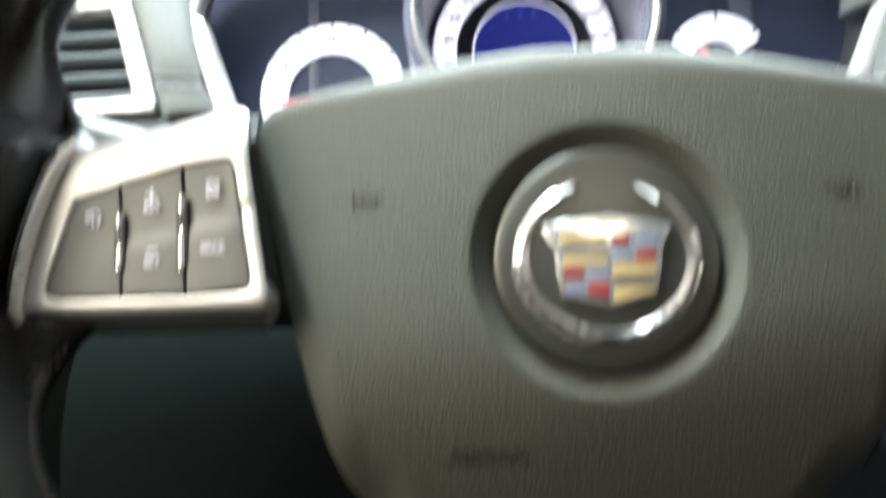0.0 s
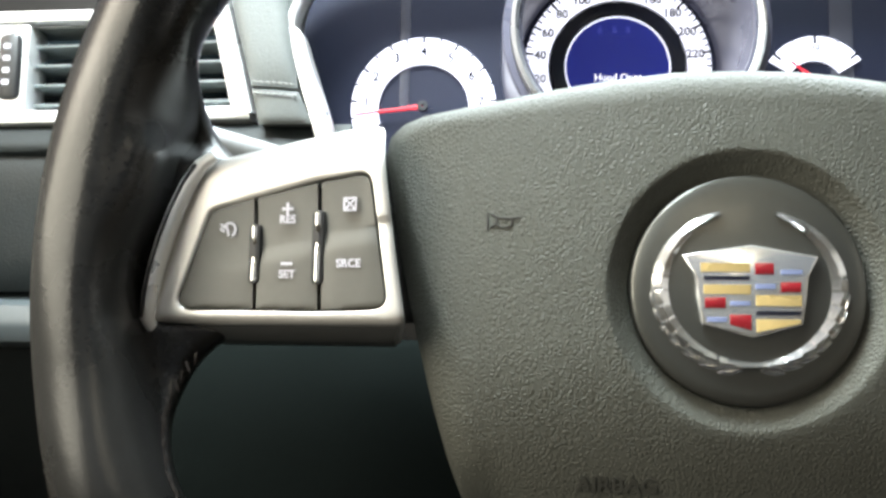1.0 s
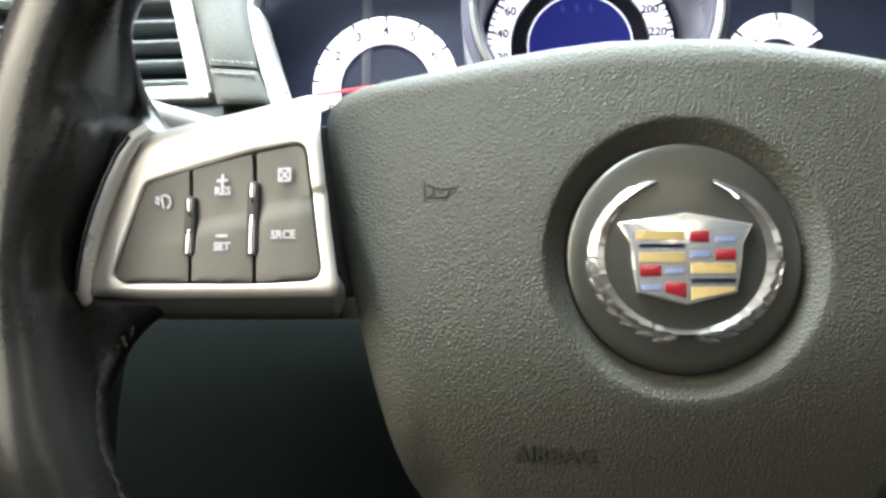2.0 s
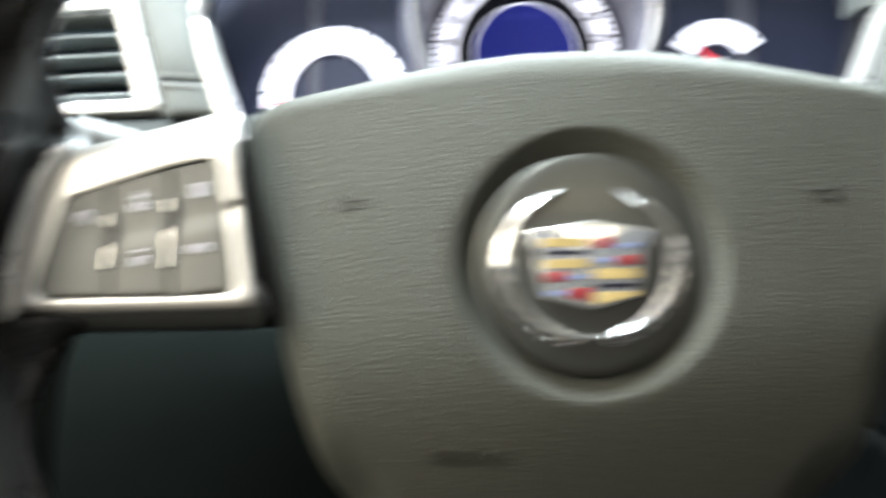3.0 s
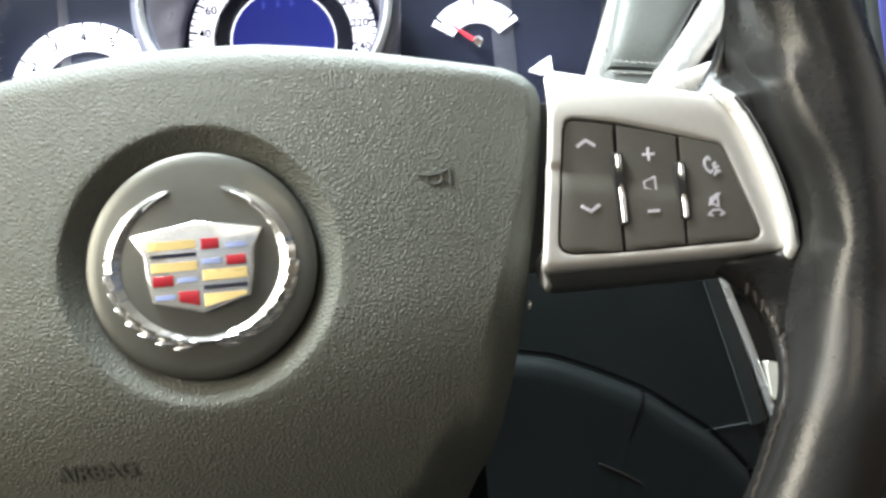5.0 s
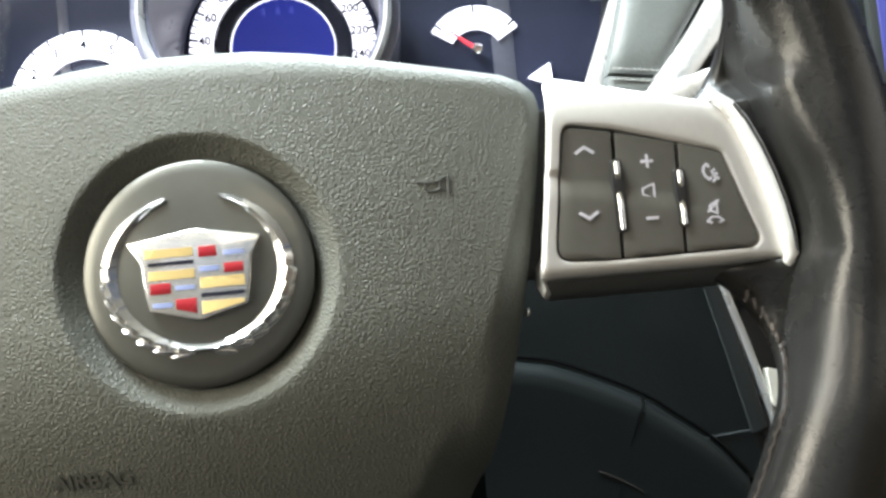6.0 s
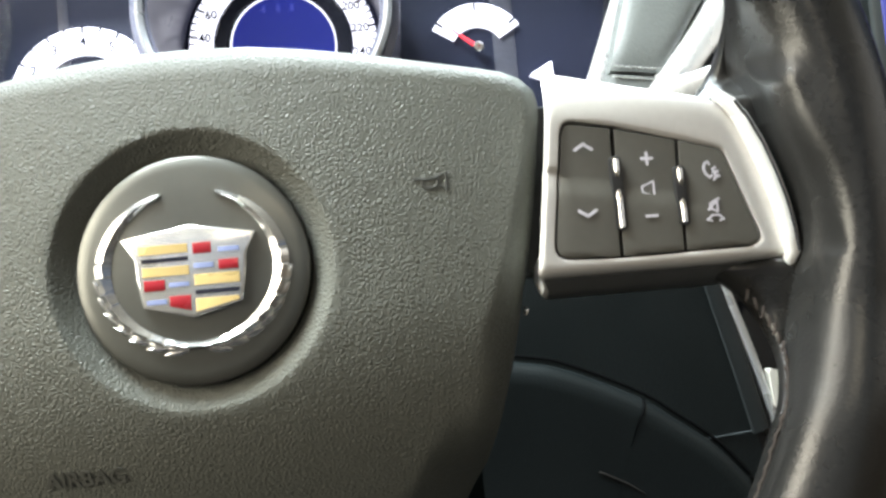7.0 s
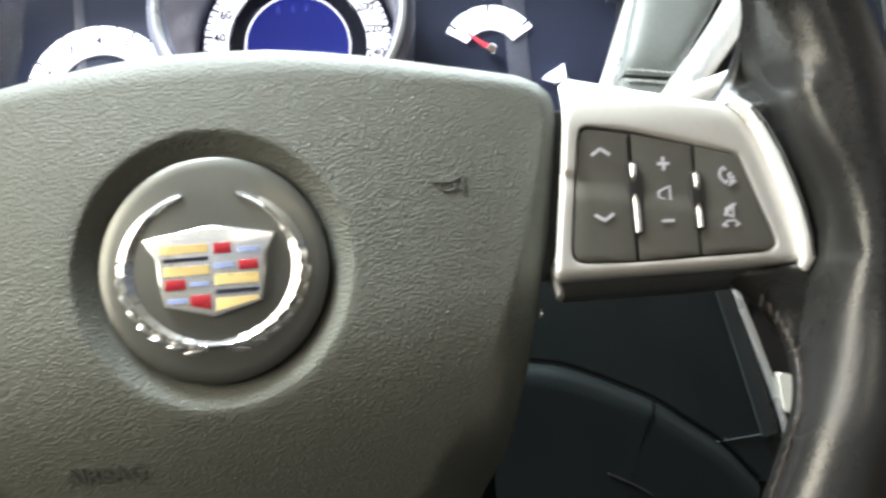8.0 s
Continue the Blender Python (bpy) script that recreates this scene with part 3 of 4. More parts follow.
    part("chrome_strip", tube(pts, 2.5, 12, flat=1.0, taper=lambda f: 0.75 + 0.35 * math.sin(math.pi * f)), STRIP_CHROME, spoke, "curved chrome strip at the spoke's end")
    part("strip_gasket", tube([(x + side * 0.8, y, z + 2.35) for x, y, z in pts[1:-1]], 0.5, 8), BLACK, spoke, "black joint between bezel and chrome strip")
    return spoke


build_spoke(1)
build_spoke(-1)


TUBE_EDGE = [(-90, 168), (-30, 168), (-22, 168.5), (-13, 170), (-7, 173), (-4, 175), (0, 174), (3, 171.5), (6, 168.5), (9, 168), (13, 168), (16.5, 168), (20, 169), (23, 169.2), (27, 168.2), (34, 166.5), (90, 165)]
WEB_EDGE = [(-90, 168), (-30, 167.5), (-23, 167.5), (-19.5, 168.6), (-16.8, 169), (-14.6, 168.3), (-12.5, 165.8), (-10.5, 161.8), (-9, 157), (-7, 147), (11.2, 141), (12.2, 147), (13.0, 153), (13.6, 157), (14.3, 160.6), (15.0, 163), (15.9, 165.6), (17.5, 167.9), (20, 169), (23, 169.2), (27, 168.2), (34, 166.5), (90, 165)]
STRIP_LINE = [(-13, 173.6), (-9.5, 174.0), (-3, 173.3), (5.5, 171.5), (14, 168.9), (22.5, 165.8), (30.2, 162.2), (35.6, 158.9), (40, 155)]


def lip(x, y):
    """How far the leather dives where it meets the chrome strip."""
    if y < -13 or y > 40:
        return 0.0
    return 3.6 * (1 - smoothstep((abs(x) - table(y, STRIP_LINE) - 0.4) / 3.2)) * smoothstep((y + 13) / 5) * smoothstep((40 - y) / 6)


def build_rim():
    """The leather rim, with a finger groove above the spokes; beside the spokes a web of leather runs in under the bezel."""
    n = 960
    loops = []
    for turn in range(n):
        a = 360.0 * turn / n
        e = a if a <= 90 else 180 - a if a <= 270 else a - 360
        tube_r = sum(table(e + d, TUBE_EDGE) for d in (-2, -1, 0, 1, 2)) / 5
        web_r = min(tube_r, sum(table(e + d, WEB_EDGE) for d in (-0.8, -0.4, 0, 0.4, 0.8)) / 5)
        zone = smoothstep((e + 22) / 12) * smoothstep((23 - e) / 9)
        groove = smoothstep((e - 4) / 10) * (1 - smoothstep((e - 45) / 20))
        fold = smoothstep((e - 10.6) / 4.2) * (1 - smoothstep((e - 15.5) / 9))
        broad = smoothstep((e + 20) / 12) * smoothstep((32 - e) / 14)
        mid, top, low = 183.5, 17.0 - 4.0 * broad, -14.0
        z_web = 1.5 * (1 - zone) - 10.5 * zone
        ca, sa = math.cos(radians(a)), math.sin(radians(a))
        sect = []
        for j in range(13):
            w = radians(-90 + 180 * j / 12)
            sect.append((mid + 17.0 * math.cos(w), 1.5 + (15.5 if w < 0 else top - 1.5) * math.sin(w)))
        for j in range(1, 17):
            deg = 90 + 90 * j / 16
            w = radians(deg)
            dip = 1.5 * groove * math.exp(-(((deg - 121) / 13) ** 2))
            sect.append((mid + (mid - tube_r) * math.cos(w), z_web + (top - z_web) * math.sin(w) ** (0.85 - 0.33 * broad) - dip - 9.0 * fold * smoothstep((deg - 112) / 50)))
        for j in range(1, 23):
            f = j / 22
            sect.append((tube_r + (web_r - tube_r) * f, z_web - 9.0 * fold - 7.0 * zone * (1 - math.sqrt(max(0.0, 1 - f**3)))))
        z_end = z_web - 7.0 * zone - 9.0 * fold
        for j in range(1, 9):
            w = radians(180 + 90 * j / 9)
            sect.append((mid + (mid - web_r) * math.cos(w), z_end + (min(low, z_end - 3) - z_end) * -math.sin(w)))
        loops.append([(r * ca, 5 + r * sa, z - (lip(r * ca, 5 + r * sa) if k > 12 else 0)) for k, (r, z) in enumerate(sect)])
    loops.append(loops[0])
    bm = bmesh.new()
    loft(bm, loops)
    return part("rim", bm, LEATHER, wheel, "dark worn leather rim")


rim = build_rim()
RIM_THREAD = surface("dark_rim_thread", (0.034, 0.028, 0.025), 0.9, grain=3000, grain_bump=0.4, vary=0.3, spec=0.1)
first = None
for side in (-1, 1):
    for k in range(44):
        e = -9.5 - 0.8 * k
        a = e if side > 0 else 180 - e
        r = table(e, WEB_EDGE) + 0.5
        lean = random.uniform(4, 16) * (1 if k % 2 else -1)
        m = at(r * math.cos(radians(a)), 5 + r * math.sin(radians(a)), table(e, [(-20, 1.5), (-10, -11.0)]), 0, 0, a + 90 + lean)
        if first is None:
            first = part("stitch", tube([(-1.7, 0, 0), (-0.7, 0, 0.4), (0.7, 0, 0.3), (1.7, 0, 0)], 0.42, 7), RIM_THREAD, rim, "dark stitch along the inner seam", place=m)
        else:
            same_part(first, rim, m)

# ---- column stalks ----


def stalk(name, label, side):
    ob = thing(name, label, "stalk", WHEEL, "column stalks")
    line = curve_through([(side * 60, 30, -58), (side * 110, 38.5, -52), (side * 140, 44.5, -46), (side * 176, 54.5, -40)])
    part("lever", tube(line, 4.6, 14, taper=lambda f: 1.2 - 0.25 * f), PALE_GREY if side > 0 else STALK_GREY, ob, "pale plastic lever" if side > 0 else "grey plastic lever")
    for k in range(9 if side > 0 else 0):
        x = 146.0 + 1.7 * k
        m = min(range(len(line) - 1), key=lambda i: abs(line[i].x - x))
        p = line[m] + (line[m + 1] - line[m]).normalized() * (x - line[m].x)
        part("rib", tube([p, p + (line[m + 1] - line[m]).normalized() * 0.8], 5.0, 14), PALE_GREY, ob, "pale grip rib" if k == 0 else "")
    return ob


STALK_GREY = surface("satin_grey_plastic", (0.20, 0.205, 0.21), 0.5, vary=0.1)
PALE_GREY = surface("pale_grey_plastic", (0.48, 0.48, 0.47), 0.45, vary=0.1)
stalk("wiper_stalk", "pale grey wiper stalk with a ribbed grip behind the wheel", 1)
stalk("indicator_stalk", "grey smooth indicator stalk behind the steering wheel", -1)

# ---- instrument cluster ----
DIAL = -238.0
cluster = thing("instrument_cluster", "lit instrument cluster with white dials and a blue screen", "instrument cluster", WHEEL)
part("dial_plate", box(-222, 40, DIAL - 8, 222, 240, DIAL - 3, 1), DIAL_BACK, cluster, "dark blue-black dial plate")


def dial_point(cx, cy, r, a):
    return cx + r * math.cos(radians(a)), cy + r * math.sin(radians(a))


def gauge(name, label, cx, cy, r_in, r_out, start, end):
    return part(name, ring(r_in, r_out, -2.5, 0, 0.3, start, end), DIAL_WHITE, cluster, label, place=at(cx, cy, DIAL))


def ticks(dial, angles, r0, r1, width):
    first = None
    for a in angles:
        m = at(r0 * math.cos(radians(a)), r0 * math.sin(radians(a)), 0.05, 0, 0, a)
        if first is None:
            first = part("tick", box(0, -width / 2, -0.3, r1 - r0, width / 2, 0.3, 0), INK, dial, "black tick", False, m)
        else:
            same_part(first, dial, m)


# rev counter
TX, TY = -112.5, 117.5
tach = gauge("rev_counter", "lit white rev counter ring with black figures", TX, TY, 27.0, 43.0, -18, 199)
ticks(tach, [6 + 28.0 * k for k in range(8)], 39.4, 43.6, 1.3)
ticks(tach, [20 + 28.0 * k for k in range(7)], 40.4, 43.6, 1.0)
for k in range(8):
    a = 202 - 28.0 * k
    x, y = dial_point(0, 0, 34.2, a)
    part("figure", letters(str(k), 5.8, 0.25), INK, tach, "black figure " + str(k), False, at(x, y, 0.1))
part("needle", tube([(0, 0, 3.5), (-14, -1.6, 3.5), (-40, -4.6, 3)], 1.3, 8, flat=0.6, taper=lambda f: 1.25 - 0.7 * f), NEEDLE, tach, "red needle")
part("needle_hub", ring(0.4, 3.2, 1.5, 5.5, 0.6, steps=32), BLACK, tach, "black needle hub")

# speedometer round the blue screen
SX, SY = 1.0, 141.2
speedo = gauge("speedometer", "lit white speedometer ring with black figures", SX, SY, 40.0, 54.0, -25, 205)


def speed_angle(s):
    return 90.0 + (130 - s) / 20 * 17.9


ticks(speedo, [speed_angle(s) for s in range(0, 261, 20)], 49.4, 54.6, 1.4)
ticks(speedo, [speed_angle(s) for s in range(5, 260, 5) if s % 20], 51.0, 54.4, 0.9)
for s in range(20, 241, 20):
    x, y = dial_point(0, 0, 45.4, speed_angle(s))
    part("figure", letters(str(s), 5.2, 0.25), INK, speedo, "black figure " + str(s), False, at(x, y, 0.1))
part("screen_surround", ring(30.4, 40.2, -3, 2.2, 1.8), GLOSS_BLACK, speedo, "gloss black ring round the screen")
part("screen_rim", ring(29.8, 30.6, -2.5, 0.8, 0.2), DIAL_WHITE, speedo, "thin white rim of the screen")
screen = part("screen", ring(0.5, 29.7, -2.5, 0.2, 0.1), SCREEN, speedo, "blue information screen")
part("screen_word", letters("Hood Open", 4.2, 0.1), DIAL_WHITE, screen, "white words Hood Open", False, at(0.5, -6.3, 0.3))
VIOLET = surface("slate_violet_plastic", (0.085, 0.085, 0.12), 0.3, vary=0.1)
part("speedometer_bezel", ring(59.2, 63.2, 50, 70, 2.0, -40, 220), RING_GREY, speedo, "rounded pale bezel of the speedometer")
part("speedometer_collar", ring(63.0, 67.5, -6, 63, 4.0, -40, 220), VIOLET, speedo, "glossy slate collar outside the bezel")
part("speedometer_wall", ring(57.4, 59.4, -6, 66, 0.4, -40, 220), VIOLET, speedo, "slate inner wall of the bezel")

# economy gauge
GX, GY = 113.4, 128.6
fan = gauge("economy_gauge", "lit white fan-shaped gauge", GX, GY, 16.0, 30.0, 32, 148)
ticks(fan, [40, 90, 140], 25.4, 30.4, 1.5)
ticks(fan, [65, 115], 28.2, 30.0, 0.6)
part("figure", letters("10", 3.6, 0.15), INK, fan, "black figure 10", False, at(0.3, 23.0, 0.1))
for x, y, w in ((-16, 15.5, 7.0), (15, 17.5, 4.0)):
    part("small_print", box(x - w / 2, y - 0.5, -0.2, x + w / 2, y + 0.5, 0.2, 0), surface("faint_print", (0.55, 0.5, 0.62), 0.5), fan, "faint small print", False)
part("needle", tube([(0, 2.5, 3.5), (-7, 7.5, 3.5), (-14.5, 14, 3)], 1.3, 8, flat=0.6, taper=lambda f: 1.2 - 0.75 * f), NEEDLE, fan, "red needle")
part("needle_hub", ring(0.3, 3.0, 1.0, 5.0, 0.6, steps=24, centre=(0, 2.5)), CHROME, fan, "small silver needle hub")
# clear lens over the dials, its blue diffuse share painted in as glare haze
lens_mat = bpy.data.materials.new("hazed_clear_lens")
lens_mat.use_nodes = True
ln = lens_mat.node_tree
ln.nodes.remove(ln.nodes["Principled BSDF"])
clear, haze, gloss, fres = ln.nodes.new("ShaderNodeBsdfTransparent"), ln.nodes.new("ShaderNodeBsdfDiffuse"), ln.nodes.new("ShaderNodeBsdfGlossy"), ln.nodes.new("ShaderNodeFresnel")
m1, m2 = ln.nodes.new("ShaderNodeMixShader"), ln.nodes.new("ShaderNodeMixShader")
haze.inputs["Color"].default_value = (0.48, 0.55, 0.95, 1)
gloss.inputs["Roughness"].default_value = 0.03
fres.inputs["IOR"].default_value = 1.16
m1.inputs["Fac"].default_value = 0.012
ln.links.new(clear.outputs[0], m1.inputs[1])
ln.links.new(haze.outputs[0], m1.inputs[2])
ln.links.new(fres.outputs[0], m2.inputs["Fac"])
ln.links.new(m1.outputs[0], m2.inputs[1])
ln.links.new(gloss.outputs[0], m2.inputs[2])
ln.links.new(m2.outputs[0], ln.nodes["Material Output"].inputs["Surface"])
bm = bmesh.new()
rows = []
for k in range(25):
    x = -186 + 372 * k / 24
    rows.append([(x, 58, -232 - 3 * (x / 172) ** 2), (x, 205, -192 - 3 * (x / 172) ** 2)])
loft(bm, rows, False)
lens = part("lens", bm, lens_mat, cluster, "clear lens over the dials with painted haze")
lens.visible_shadow = False
# paler strips on the dial plate, painting the lens's upright reflections
for x0, x1, y0 in ((123, 136, 112), (-127, -121, 117)):
    part("dial_reflection", box(x0, y0, DIAL - 4, x1, 225, DIAL - 2.2, 0.8), surface("reflection_grey", (0.055, 0.056, 0.075), 0.4, vary=0.2), cluster, "paler streak on the dial plate painted as a reflection")


def trim_sweep(points, across, deep, bevel=2.5):
    """A flat strip swept along points (millimetres) with rounded long edges; across lies in the wheel plane."""
    bm = bmesh.new()
    pts = [Vector(p) for p in points]
    loops = []
    for i, p in enumerate(pts):
        t = (pts[min(i + 1, len(pts) - 1)] - pts[max(i - 1, 0)]).normalized()
        side = t.cross(Vector((0, 0, 1))).normalized()
        up = side.cross(t).normalized()
        w = across[i] if isinstance(across, list) else across
        h = w / 2
        b = min(bevel, h * 0.9)
        sect = [(-h, -deep), (-h, -b), (-h + b * 0.3, -b * 0.3), (-h + b, 0), (h - b, 0), (h - b * 0.3, -b * 0.3), (h, -b), (h, -deep)]
        loops.append([p + side * x + up * y for x, y in sect])
    return loft(bm, loops, True, True, True)


for side in (-1, 1):
    shift = Vector((4.5 if side > 0 else 2.0, 0, 0))
    path = curve_through(([(-150, 199, -192), (-166, 187, -193), (-178, 172, -195)] if side < 0 else [(190, 178, -195)]) + [(side * 185.5, 153, -197), (side * 181, 143, -196), (side * 172, 115, -197), (side * 162, 85, -199), (side * 152, 66, -203), (side * 130, 56, -208), (side * 60, 52, -212)])
    part("cluster_trim", trim_sweep([p + shift + Vector((max(0.0, p.y - 75) * 0.085 * (side > 0), 0, 0)) for p in path], [5 + 5.5 * smoothstep((i - (18 if side < 0 else 0)) / 12) for i in range(len(path))], 12, 3), DASH_SILVER, cluster, "bright silver trim strip of the cluster")
    wall = curve_through([(side * 200, 205, -222), (side * 196, 150, -222), (side * 184, 110, -224), (side * 172, 82, -226), (side * 154, 58, -228)])
    part("cluster_wall", trim_sweep(wall, 10, 24, 4), BLACK, cluster, "dark side wall of the cluster")
    hood = curve_through([(side * 187, 150, -201), (side * 187, 168, -199), (side * 176, 190, -196), (side * 150, 206, -192), (side * 90, 216, -186), (0, 219, -184)])
    part("hood_lip", trim_sweep(hood, 10, 30, 4), DASH_LEATHER, cluster, "grey padded lip of the cluster hood")

# Small white triangle at dial depth, given the same glow as the dials
tip = [Vector(p) for p in ((142.5, 113.0), (150, 110.0), (156.2, 111.0), (155.8, 119.8), (154.8, 119.8))]
part("white_triangle", slab(tip, DIAL - 3, DIAL + 2, 0.4), DIAL_WHITE, cluster, "small glowing white triangle low in the cluster")

# ---- dashboard ----
dash = thing("dashboard", "dark moulded dashboard with grey leather and silver trim", "dashboard", WHEEL)


def pad(name, corners, thick, material, label, radius=4.0, puff=2.0):
    """A soft panel with four corners (millimetres, in turn), its face slightly puffed."""
    a, b, c, d = [Vector(p) for p in corners]
    n = (b - a).cross(d - a).normalized()
    bm = bmesh.new()
    k = 14
    grid = []
    for i in range(k + 1):
        row = []
        for j in range(k + 1):
            u, v = i / k, j / k
            p = (a * (1 - u) + b * u) * (1 - v) + (d * (1 - u) + c * u) * v
            lift = puff * (1 - abs(2 * u - 1) ** 5) * (1 - abs(2 * v - 1) ** 5)
            row.append(bm.verts.new((p + n * lift) * MM))
        grid.append(row)
    for i in range(k):
        for j in range(k):
            bm.faces.new((grid[i][j], grid[i + 1][j], grid[i + 1][j + 1], grid[i][j + 1]))
    made = bmesh.ops.extrude_face_region(bm, geom=bm.faces[:])
    for v in made["geom"]:
        if isinstance(v, bmesh.types.BMVert):
            v.co -= n * (thick + puff) * MM
    return part(name, bm, material, dash, label)


def stitches(start, end, count, parent, lift=0.4):
    a, b = Vector(start), Vector(end)
    for k in range(count):
        p, q = a.lerp(b, (k + 0.12) / count), a.lerp(b, (k + 0.82) / count)
        part("stitch", tube([p + Vector((0, 0, -0.3)), p.lerp(q, 0.25) + Vector((0, 0, lift)), p.lerp(q, 0.75) + Vector((0, 0, lift)), q + Vector((0, 0, -0.3))], 0.55, 6), THREAD, parent)


# grey leather between the left vent and the cluster, with its seam
left_pad = pad("leather_panel", [(-203, 119, -196), (-177, 117, -196), (-189, 190, -196), (-222, 190, -196)], 10, DASH_LEATHER, "grey leather panel with stitched seam", puff=3)
pad("leather_panel", [(-199, 98, -199), (-169, 98, -199), (-177, 115.5, -197), (-203, 117.5, -197)], 10, DASH_LEATHER, "grey leather panel below the seam", puff=2)
stitches((-202, 120.5, -193.4), (-178, 118.5, -193.4), 7, left_pad)
stitches((-202, 114.5, -195), (-177, 112.5, -195), 7, left_pad)
# grey leather right of the cluster
right_pad = pad("leather_panel", [(171, 93.6, -172), (197, 90.2, -172), (238, 150, -172), (190, 158, -172)], 10, DASH_LEATHER, "grey leather panel with stitched seam", puff=3)
stitches((172, 95.2, -169.6), (197, 91.8, -169.6), 8, right_pad)
pad("leather_panel", [(166, 70, -176), (186, 68, -176), (197, 88.8, -173), (171, 92.2, -173)], 10, DASH_LEATHER, "grey leather panel below the seam", puff=2)
stitches((171, 90.3, -171.2), (196, 86.9, -171.2), 8, right_pad)
arc = curve_through([(250, 175, -172), (241, 140, -170), (229, 118, -168), (214, 99, -167), (199, 82, -168), (184, 62, -172)])
part("silver_arc", trim_sweep(arc, 17, 14, 5), DASH_SILVER, dash, "bright silver arc beside the leather")
part("centre_panel", box(206, 40, -215, 420, 240, -185, 6), DASH_SKIN, dash, "dark centre panel")
for x in (-10.0, -1.5, 6.3):
    part("screen_icon", slab(rounded([(x - 1.4, 20.4), (x + 1.4, 20.4), (x + 0.9, 24.6), (x - 0.9, 24.6)], 0.8), 0.1, 0.4, 0.1), ICON, screen, "faint pale icon on the screen")
nav = part("centre_screen_frame", box(318, 78, -190, 446, 196, -182, 3), BLACK_SHEEN, dash, "dark frame of the centre screen")
part("centre_screen", box(323, 84, -183, 440, 190, -181.2, 1), glow("lit_violet_screen", (0.05, 0.055, 0.22), 0.45, 0.2), nav, "lit violet-blue centre screen")
arc2 = curve_through([(258, 160, -176), (246, 132, -176), (233, 112, -176), (222, 100, -177)])
part("silver_arc", trim_sweep(arc2, 7, 10, 3), RING_GREY, dash, "grey inner edge of the silver arc")

# lower dashboard
pad("left_shelf", [(-420, 84, -204), (-150, 84, -204), (-150, 101, -212), (-420, 101, -212)], 20, DASH_SKIN, "dark shelf under the air vent", puff=3)
pad("left_panel", [(-440, 6, -216), (-100, 6, -216), (-100, 84, -208), (-440, 84, -208)], 20, DASH_SKIN, "dark panel left of the column", puff=5)
pad("left_lower_panel", [(-440, -140, -320), (-150, -140, -320), (-150, -8, -206), (-440, -8, -206)], 30, DASH_SKIN, "dark lower dash panel", puff=6)
# Lighter slate than the panel below paints this ledge as catching light
part("left_lit_roll", trim_sweep([(-440, -12, -190), (-300, -12, -190), (-188, -13, -192)], 26, 22, 11), VENT_SLATE, dash, "rounded edge of the lower panel, painted lighter as lit")
part("gap_backing", box(-440, -30, -246, 440, 60, -236, 2), BLACK, dash, "black backing")
# Near-black, unreflective base colour stands in for the shade under the wheel
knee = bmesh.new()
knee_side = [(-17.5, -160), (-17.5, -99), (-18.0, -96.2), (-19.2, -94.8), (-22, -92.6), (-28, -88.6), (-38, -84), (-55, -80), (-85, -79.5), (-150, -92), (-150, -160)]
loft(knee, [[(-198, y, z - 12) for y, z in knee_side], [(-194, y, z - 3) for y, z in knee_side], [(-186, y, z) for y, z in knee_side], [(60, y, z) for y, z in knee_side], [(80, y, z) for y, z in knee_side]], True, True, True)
part("column_cover", knee, surface("shade_black_cover", (0.0040, 0.0052, 0.0050), 0.9, grain=1800, grain_bump=0.15, vary=0.15, spec=0.0), dash, "cover below the column, painted near black for shade")
pad("right_lower_panel", [(40, -135, -252), (262, -135, -252), (226, 20, -197), (40, 20, -197)], 20, DASH_SKIN, "dark lower dash panel", puff=1)
SEAM = [(70, -39, -218), (117, -48.5, -221.2), (142, -55, -223.4), (183, -74.5, -230.4), (206, -90.5, -236), (230, -109, -242.5), (251, -132, -250.7)]


def knee_panel(points, label, tuck=()):
    """A lower panel that starts with a rounded lip along a falling line."""
    bm = bmesh.new()
    loops = []
    for p in points:
        p = Vector(p)
        loops.append([p + Vector(q) for q in ((0, -2.5, -14), (0, -2.5, -1), (-0.4, -3.4, 2.4), (-1, -5.5, 4.6), (-2, -9, 5.4), (-4.6, -15, 3.2), (-12, -40, -8.5), (-30, -110, -34))])
    if tuck:
        loops.append([p + Vector((d, 0, 0.15 * d)) for p, d in zip(loops[-1], tuck)])
    loft(bm, loops, False)
    return part("knee_panel", bm, DASH_SKIN, dash, label)


line = curve_through(SEAM)
last = [i for i, p in enumerate(line) if p.x < 185.8][-1]


def on_seam(x):
    return line[last].lerp(line[last + 1], (x - line[last].x) / (line[last + 1].x - line[last].x))


knee_panel(line[: last + 1] + [on_seam(186.0)], "dark knee panel with a rounded lip", (0, 0, 0, 0, 0, 0, 1.4, 4.0))
knee_panel([on_seam(187.9)] + line[last + 1 :], "dark knee panel beside the console")
# Black tubes stand in for the shade inside the open panel gaps
GAP_BLACK = surface("dull_black_gap", (0.004, 0.0045, 0.005), 0.9, spec=0.05)
joint = [on_seam(187.0) + Vector(q) for q in ((-0.4, -3.4, 2.4), (-1, -5.5, 4.6), (-2, -9, 5.4), (-4.6, -15, 3.2), (-9, -30, -3.7))]
part("panel_joint", tube(joint, 1.0, 8, taper=lambda f: 1.0 - 0.8 * f), GAP_BLACK, dash, "black joint between the knee panels")
part("seam_gap_shade", tube([p + Vector((0.4, 0.6, 0.3)) for p in line], 1.3, 8), GAP_BLACK, dash, "black tube painting the shade in the seam")
